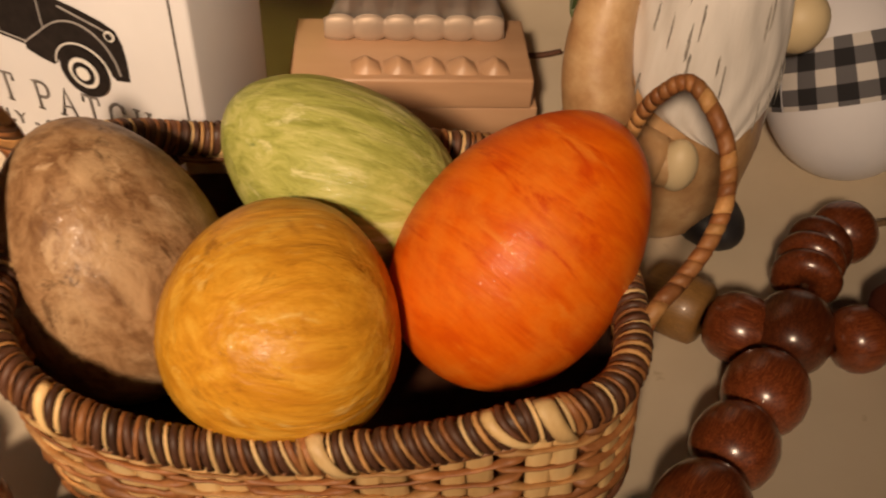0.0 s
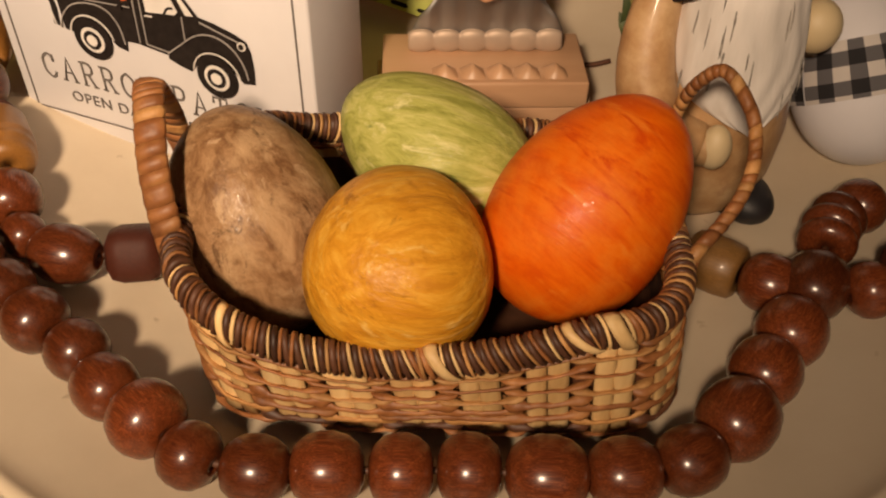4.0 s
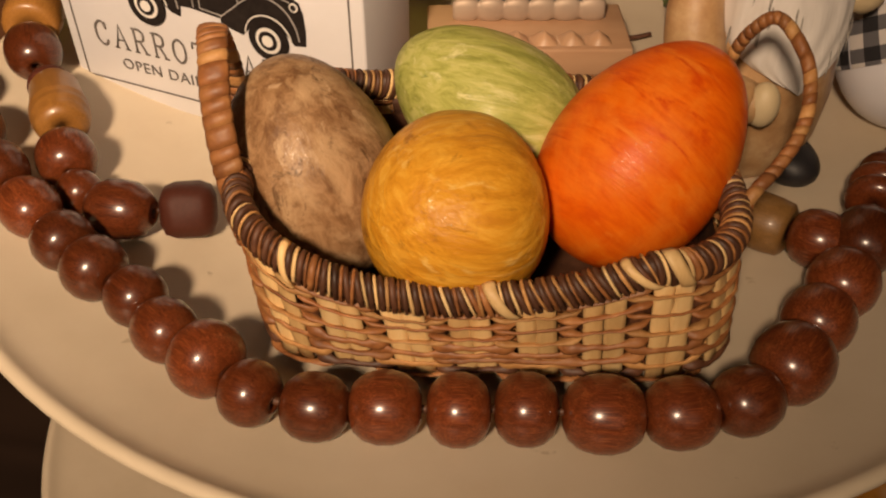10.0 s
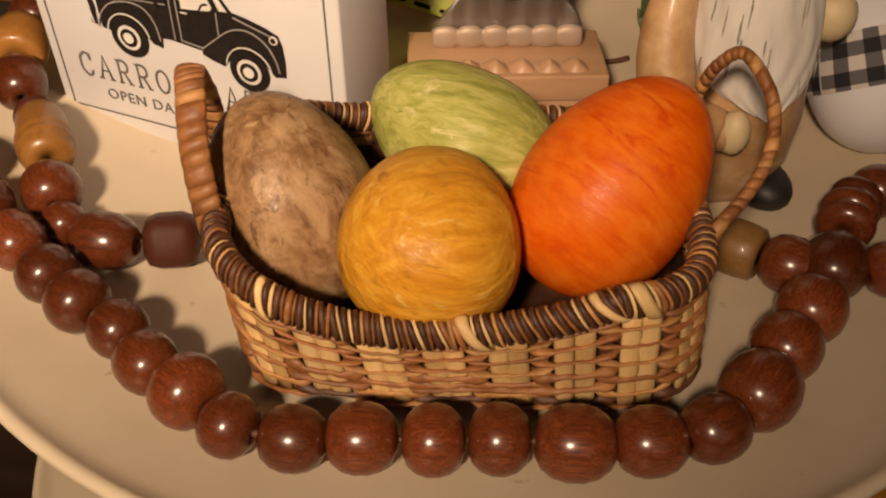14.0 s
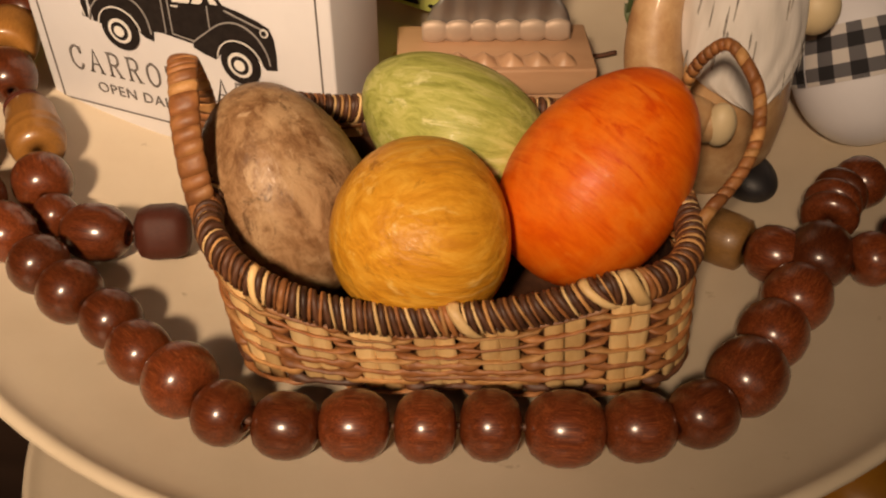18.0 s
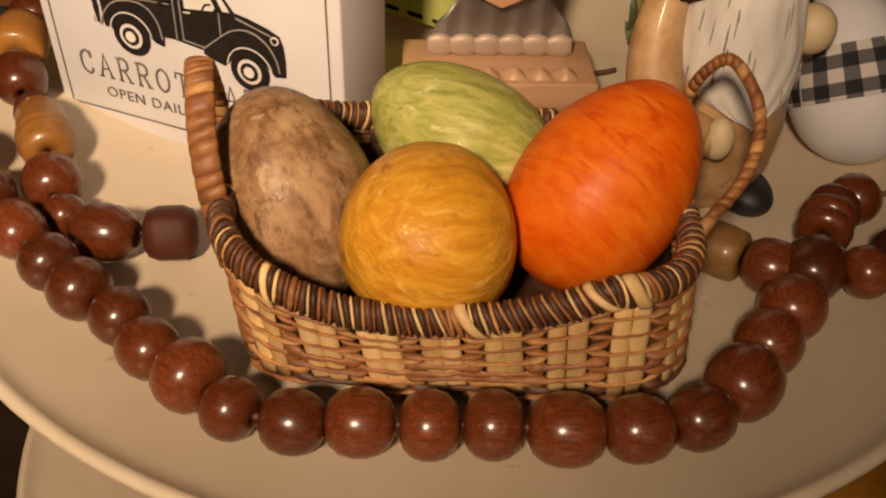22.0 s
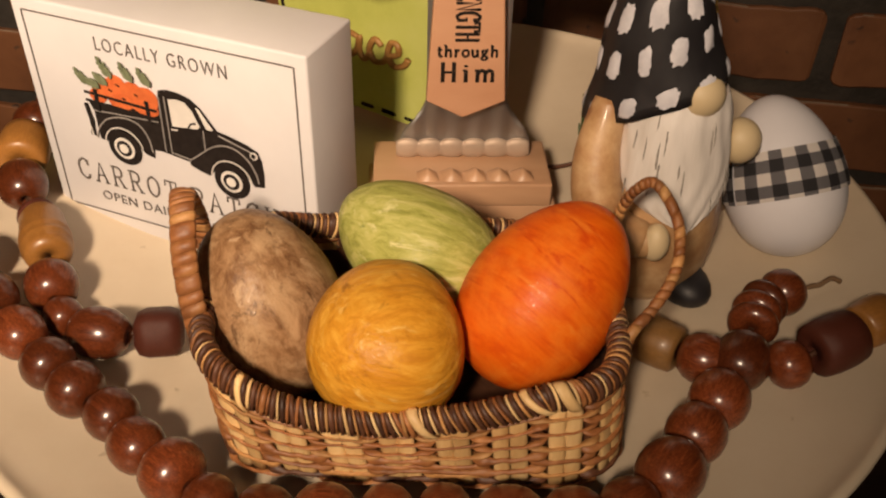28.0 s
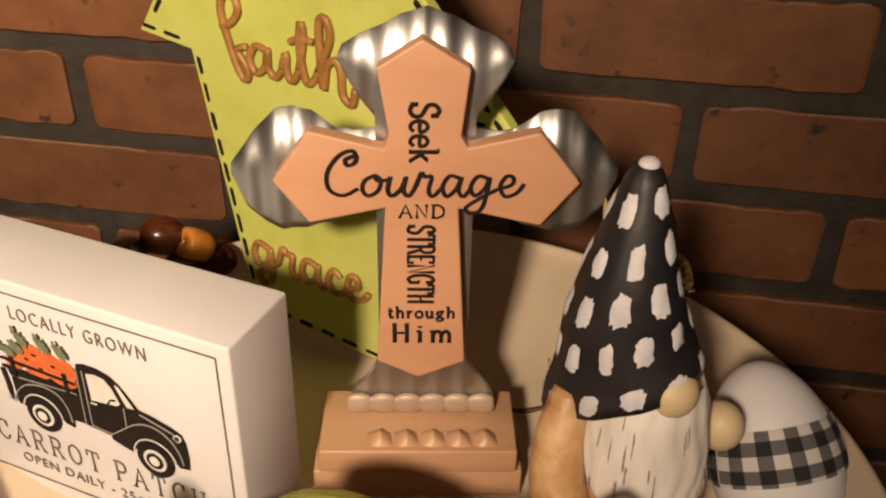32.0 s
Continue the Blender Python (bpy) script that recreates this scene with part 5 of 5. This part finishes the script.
def gingham():
    m, n, l, p = nodes_of("gingham_ribbon")
    uv = n.new("ShaderNodeUVMap")
    sep = n.new("ShaderNodeSeparateXYZ")
    l.new(uv.outputs[0], sep.inputs[0])
    tot = None
    for axis in ("X", "Y"):
        fr = n.new("ShaderNodeMath")
        fr.operation = "FRACT"
        l.new(sep.outputs[axis], fr.inputs[0])
        gt = n.new("ShaderNodeMath")
        gt.operation = "GREATER_THAN"
        gt.inputs[1].default_value = 0.5
        l.new(fr.outputs[0], gt.inputs[0])
        if tot is None:
            tot = gt
        else:
            ad = n.new("ShaderNodeMath")
            ad.operation = "ADD"
            l.new(tot.outputs[0], ad.inputs[0])
            l.new(gt.outputs[0], ad.inputs[1])
            tot = ad
    half = n.new("ShaderNodeMath")
    half.operation = "MULTIPLY"
    half.inputs[1].default_value = 0.5
    l.new(tot.outputs[0], half.inputs[0])
    ramp = n.new("ShaderNodeValToRGB")
    el = ramp.color_ramp.elements
    el.new(0.5)
    for k, c in enumerate(((0.62, 0.58, 0.55), (0.12, 0.115, 0.125), (0.014, 0.013, 0.016))):
        el[k].position, el[k].color = k * 0.5, rgba(c)
    l.new(half.outputs[0], ramp.inputs[0])
    no = n.new("ShaderNodeTexNoise")
    no.inputs["Scale"].default_value = 900
    mx = n.new("ShaderNodeMix")
    mx.data_type, mx.blend_type = "RGBA", "OVERLAY"
    mx.inputs["Factor"].default_value = 0.25
    l.new(ramp.outputs[0], mx.inputs["A"])
    l.new(no.outputs["Color"], mx.inputs["B"])
    l.new(mx.outputs["Result"], p.inputs["Base Color"])
    bp = n.new("ShaderNodeBump")
    bp.inputs["Strength"].default_value, bp.inputs["Distance"].default_value = 0.4, 0.0003
    l.new(no.outputs["Fac"], bp.inputs["Height"])
    l.new(bp.outputs[0], p.inputs["Normal"])
    p.inputs["Roughness"].default_value = 0.8
    return m


M["gingham"] = gingham()
EGG_L, EGG_W, RIBBON_Z = 0.0675, 0.0485, -0.0065
white_egg = part("egg", lathe(egg_profile(EGG_L, EGG_W, 30), 56), "shell", None, at=TRAY @ axis_pose((0.1455, 0.0085, 0.0362), (-0.25, 0.48, 0.84)))
tagged(white_egg, "large white egg with gingham ribbon leaning by the gnome", "egg")


def egg_radius(z):
    k = 2 * z / EGG_L
    return EGG_W / 2 * math.sqrt(max(0, 1 - k * k)) * (1 - 0.13 * k)


def ribbon_mesh():
    bm = bmesh.new()
    uvl = bm.loops.layers.uv.new("UVMap")
    n, h = 72, 7
    grid = []
    for k in range(n + 1):
        a = 2 * math.pi * k / n
        col = []
        for j in range(h + 1):
            z = RIBBON_Z + 0.0195 * j / h + 0.0006 * math.sin(2 * a)
            r = egg_radius(z) + 0.0007 + 0.0004 * abs(j / h - 0.5) + (0.0006 if k == n else 0)
            col.append(bm.verts.new((r * math.cos(a), r * math.sin(a), z)))
        grid.append(col)
    for k in range(n):
        for j in range(h):
            f = bm.faces.new((grid[k][j], grid[k + 1][j], grid[k + 1][j + 1], grid[k][j + 1]))
            for lp, (kk, jj) in zip(f.loops, ((k, j), (k + 1, j), (k + 1, j + 1), (k, j + 1))):
                lp[uvl].uv = (kk / n * 14.0, 0.35 + jj / h * 2.0)
    return bm


ribbon = part("ribbon", ribbon_mesh(), "gingham", white_egg, "black and white gingham ribbon")


def ribbon_tail():
    """The free end of the ribbon, standing a little off the egg."""
    bm = bmesh.new()
    uvl = bm.loops.layers.uv.new("UVMap")
    cols = []
    for k in range(5):
        a, out = -0.75 + 0.11 * k, 0.0012 + 0.0005 * k * k
        cols.append([bm.verts.new(((egg_radius(z) + out) * math.cos(a), (egg_radius(z) + out) * math.sin(a), z)) for z in (RIBBON_Z, RIBBON_Z + 0.010, RIBBON_Z + 0.020)])
    for k in range(4):
        for j in range(2):
            f = bm.faces.new((cols[k][j], cols[k + 1][j], cols[k + 1][j + 1], cols[k][j + 1]))
            for lp, (kk, jj) in zip(f.loops, ((k, j), (k + 1, j), (k + 1, j + 1), (k, j + 1))):
                lp[uvl].uv = (kk * 0.26, 0.35 + jj)
    return bm


part("ribbon_end", ribbon_tail(), "gingham", ribbon)

# leafy sprig behind the gnome
sprig = thing("leaf_sprig", "olive green artificial leaf sprig lying behind the gnome", "plant", TRAY @ Matrix.Translation((0.009, 0.004, -0.006)))
part("twig", tube(smooth_line([(0.056, 0.030, 0.004), (0.066, 0.022, 0.016), (0.070, 0.024, 0.045), (0.072, 0.026, 0.085), (0.074, 0.026, 0.115)], 6), 0.0012, False, 6), "reed_shade_dark", sprig)


def leaf(base, tip, width, material="leaf", curl=0.004):
    base, tip = Vector(base), Vector(tip)
    d = tip - base
    side = d.cross(Vector((0.2, -1, 0.1))).normalized()
    up = side.cross(d).normalized()
    bm = bmesh.new()
    rows = []
    for k in range(9):
        t = k / 8
        w = width * math.sin(math.pi * min(1, 0.06 + t * 0.92)) ** 0.8 * (1 + 0.12 * math.sin(9 * t))
        c = base + d * t + up * (curl * math.sin(math.pi * t))
        rows.append([bm.verts.new(c - side * w + up * 0.0012), bm.verts.new(c), bm.verts.new(c + side * w + up * 0.0012)])
    for q, r in zip(rows, rows[1:]):
        for j in range(2):
            bm.faces.new((q[j], q[j + 1], r[j + 1], r[j]))
    ex = bmesh.ops.extrude_face_region(bm, geom=bm.faces[:])
    bmesh.ops.translate(bm, vec=up * 0.0005, verts=[v for v in ex["geom"] if isinstance(v, bmesh.types.BMVert)])
    return bm


for b, t, w in (((0.068, 0.022, 0.030), (0.0520, 0.018, 0.070), 0.0034), ((0.071, 0.025, 0.055), (0.0585, 0.019, 0.098), 0.0042), ((0.072, 0.026, 0.080), (0.0620, 0.020, 0.119), 0.0042), ((0.073, 0.026, 0.10), (0.066, 0.024, 0.135), 0.003), ((0.070, 0.024, 0.045), (0.088, 0.028, 0.080), 0.007)):
    part("leaf", leaf(b, t, w), "leaf", sprig)
part("leaf", leaf((0.0600, 0.048, 0.032), (0.0585, 0.047, 0.054), 0.0045), "leaf_dark", sprig)
part("leaf", leaf((0.0605, 0.048, 0.030), (0.0560, 0.046, 0.040), 0.0032), "leaf_dark", sprig)
part("twig", tube(smooth_line([(0.042, 0.0575, 0.0085), (0.050, 0.0582, 0.0083), (0.058, 0.060, 0.0095)], 5), [0.0013 - 0.00004 * k for k in range(11)], False, 6), "reed_shade_dark", sprig)
shell_leaf = part("ribbed_leaf", leaf((0.0955, 0.018, 0.101), (0.0910, 0.016, 0.120), 0.0042, curl=0.003), "gilt", sprig, "gold ribbed leaf")
for k in range(5):
    z = 0.0945 + 0.0036 * k
    part("rib", tube([(0.0945 - 0.0008 * k, 0.0130, z + 0.010 - 0.0008 * k), (0.0990 - 0.0010 * k, 0.0120, z + 0.0122 - 0.0008 * k)], 0.0005, False, 6), "gilt", shell_leaf)

# bead garlands


def bead_mesh(kind):
    if kind == "round":
        pr = [(0.17, -0.92), (0.34, -0.93), (0.66, -0.80), (0.885, -0.52), (0.985, -0.19), (0.985, 0.19), (0.885, 0.52), (0.66, 0.80), (0.34, 0.93), (0.17, 0.92)]
    elif kind == "oval":
        pr = [(0.2, -1.12), (0.45, -1.08), (0.75, -0.82), (0.93, -0.45), (0.98, 0), (0.93, 0.45), (0.75, 0.82), (0.45, 1.08), (0.2, 1.12)]
    elif kind == "turned":
        pr = [(0.13, -1.05), (0.70, -1.0), (0.86, -0.75), (0.9, -0.3), (0.98, 0.1), (1.0, 0.25), (0.94, 0.32), (0.99, 0.42), (0.97, 0.58), (0.9, 0.64), (0.92, 0.75), (0.8, 0.95), (0.13, 1.02)]
    elif kind == "drum":
        pr = [(0.2, -0.92), (0.78, -0.9), (0.92, -0.78), (0.98, -0.3), (0.98, 0.3), (0.92, 0.78), (0.78, 0.9), (0.2, 0.92)]
    else:
        pr = [(0.2, -0.42), (0.7, -0.42), (0.95, -0.2), (1.0, 0), (0.95, 0.2), (0.7, 0.42), (0.2, 0.42)]
    if kind == "facet":
        bm = box(1.75, 1.75, 1.8, 0.5, 2)
    else:
        bm = lathe(pr, 32, closed=True)
    return bm


BEADS = {}


def bead_data(kind, material):
    if (kind, material) not in BEADS:
        me = mesh_of(bead_mesh(kind), "bead")
        me.materials.append(M[material])
        BEADS[kind, material] = me
    return BEADS[kind, material]


def garland(label, beads, cord_material="reed_shade_dark"):
    """Beads (x, y, radius, kind, paint, lift) strung in order along the dish."""
    g = thing("bead_garland", label, "garland")
    spots = []
    for x, y, r, kind, paint, lift in beads:
        rad = math.hypot(x, y)
        spots.append(Vector((x, y, tray_height(min(rad, RIM)) + r * 0.98 + lift)))
    for k, (p, b) in enumerate(zip(spots, beads)):
        a, c = spots[max(0, k - 1)], spots[min(len(spots) - 1, k + 1)]
        d = c - a
        d.z *= 0.5
        gaps = [(spots[j] - p).length - beads[j][2] * 0.93 for j in (k - 1, k + 1) if 0 <= j < len(spots)]
        long = min(1.14, max(0.88, min(gaps) / (b[2] * 0.93))) if b[3] == "round" else 1.46 if b[3] == "turned" else 1.0
        m = axis_pose(p, d, 37 * k) @ Matrix.Diagonal((b[2], b[2], b[2] * long, 1))
        part("bead", bead_data(b[3], b[4]), b[4], g, at=m)
    part("cord", tube(smooth_line(spots, 4), 0.0011, False, 6), cord_material, g, "dark brown cord")
    return g


R_, W_ = "mahogany", "bead_wood"
front = [(-0.186, -0.030, 0.0092), (-0.171, -0.049, 0.0095), (-0.156, -0.0675, 0.0093), (-0.1405, -0.0835, 0.0093), (-0.1254, -0.0967, 0.0094), (-0.1124, -0.1075, 0.0098), (-0.0979, -0.1165, 0.0090), (-0.0859, -0.1293, 0.0090), (-0.0714, -0.1405, 0.0105), (-0.0581, -0.1505, 0.0088), (-0.0413, -0.1535, 0.0089), (-0.024, -0.1521, 0.0095), (-0.0058, -0.1515, 0.0096), (0.011, -0.1502, 0.0096), (0.030, -0.1517, 0.0101), (0.0489, -0.1504, 0.0093), (0.0658, -0.1457, 0.009), (0.0798, -0.1328, 0.0107), (0.0914, -0.1144, 0.0101), (0.1023, -0.0985, 0.0104), (0.1143, -0.0785, 0.0104)]
garland("reddish brown wooden bead garland curving round the front of the basket", [(x, y, r, "round", R_, 0.0) for x, y, r in front] + [(0.1225, -0.0597, 0.0094, "disc", R_, 0.002), (0.1255, -0.0530, 0.0094, "disc", R_, 0.002), (0.1300, -0.0465, 0.0094, "disc", R_, 0.001), (0.1384, -0.0405, 0.0094, "round", R_, 0.0)])
garland("mixed wooden bead garland beside the block sign", [(-0.176, 0.062, 0.0105, "round", R_, 0), (-0.180, 0.044, 0.0105, "round", R_, 0), (-0.1785, 0.024, 0.0112, "drum", W_, 0), (-0.1715, 0.0023, 0.0104, "round", R_, 0), (-0.161, -0.0125, 0.0080, "disc", "dark_bead", 0), (-0.1526, -0.0265, 0.0102, "turned", W_, 0), (-0.1399, -0.0545, 0.0101, "round", R_, 0), (-0.1315, -0.068, 0.0074, "round", R_, 0), (-0.1154, -0.0763, 0.0098, "oval", R_, 0), (-0.0955, -0.0715, 0.0098, "facet", "dark_bead", 0)])
garland("mixed wooden bead garland by the gnome's feet", [(0.0873, -0.0655, 0.0095, "drum", "bead_wood_in_shade", 0), (0.1019, -0.0757, 0.0096, "round", R_, 0), (0.1180, -0.0810, 0.0060, "disc", "dark_bead", 0), (0.1297, -0.0814, 0.0088, "round", R_, 0), (0.1465, -0.0745, 0.0105, "drum", "dark_bead", 0), (0.1630, -0.0640, 0.0090, "drum", W_, 0)])
garland("bead garland piled on the back rim behind the signs", [(-0.150, 0.110, 0.0100, "round", R_, 0), (-0.1395, 0.129, 0.0098, "round", R_, 0.003), (-0.1224, 0.135, 0.0100, "round", R_, 0.0145), (-0.1145, 0.137, 0.0082, "round", R_, 0), (-0.0985, 0.143, 0.0080, "drum", "dark_bead", 0), (-0.1064, 0.135, 0.0083, "drum", "bead_orange", 0.0150)])
tail_ = thing("twine_tail", "frayed jute twine end lying on the dish", "twine")
part("strand", tube(smooth_line([(0.1384, -0.0405, 0.010), (0.1500, -0.0345, 0.0125), (0.1555, -0.0325, 0.0125), (0.1605, -0.0300, 0.0140), (0.1645, -0.0300, 0.0125)], 6), 0.0011, False, 6), "jute", tail_)

# golden thing low at the side, on the lower dish
gourd = part("gourd", lathe([(0, -0.02), (0.012, -0.019), (0.026, -0.010), (0.030, 0.002), (0.024, 0.013), (0.010, 0.018), (0, 0.0175)], 40), "amber", None, at=TRAY @ pose(0.190, -0.045, -0.152))
tagged(gourd, "golden orange glazed ornament on the lower dish", "ornament")

# ---- bricks ----
rnd = random.Random(5)
BR_W, BR_H, LONG, TALL = 0.189, 0.0622, 0.1765, 0.0495
variants = []
SEG = 18
for k in range(7):
    bm = bmesh.new()
    off = Vector((k * 3.1, 0, 0))
    h, d, e = TALL / 2, 0.008, 0.0014
    rings = []
    for j in range(SEG + 1):
        u = -1 + 2 * j / SEG
        x = LONG / 2 * math.copysign(1 - (1 - abs(u)) ** 2.3, u)
        end = max(0.0, (abs(x) - LONG / 2 + 0.006) / 0.006)
        hh = h - 0.0050 * (1 - math.sqrt(max(0.0, 1 - end * end)))
        up = 0.0020 * noise.noise(Vector((x * 45, k * 5, 0))) + 0.0010 * noise.noise(Vector((x * 170, k * 5, 3)))
        dn = 0.0020 * noise.noise(Vector((x * 45, k * 5, 9)))
        f = -d + 0.0014 * end * end
        prof = [(d, -hh + dn), (f + e, -hh + dn), (f, -hh + dn + e), (f, hh + up - e), (f + e * 0.28, hh + up - e * 0.45), (f + e, hh + up), (d, hh + up)]
        rings.append([bm.verts.new((x + 0.001 * noise.noise(Vector((z * 90, k, u))), y, z)) for y, z in prof])
    for j in range(SEG):
        for i in range(6):
            q = bm.faces.new((rings[j][i], rings[j + 1][i], rings[j + 1][i + 1], rings[j][i + 1]))
            if i == 4 and noise.noise(Vector((j * 0.4, k * 7.7, 1))) > 0.02:
                q.material_index = 1
    bm.faces.new(rings[0])
    bm.faces.new(rings[-1][::-1])
    variants.append(mesh_of(bm, "brick", False))
    variants[-1].materials.append(M["brick"])
    variants[-1].materials.append(M["brick_edge"])
for row in range(-6, 13):
    shift = 0.1235 if row % 2 else 0.0285
    for col in range(-8, 8):
        part("brick", variants[rnd.randrange(7)], "brick", wall_back, at=pose(shift + BR_W * (col + 0.5) + rnd.uniform(-0.001, 0.001), 0.0 + rnd.uniform(-0.0012, 0.0012), 0.0797 + BR_H * (row + 0.5), 0, rnd.uniform(-0.3, 0.3), 0))
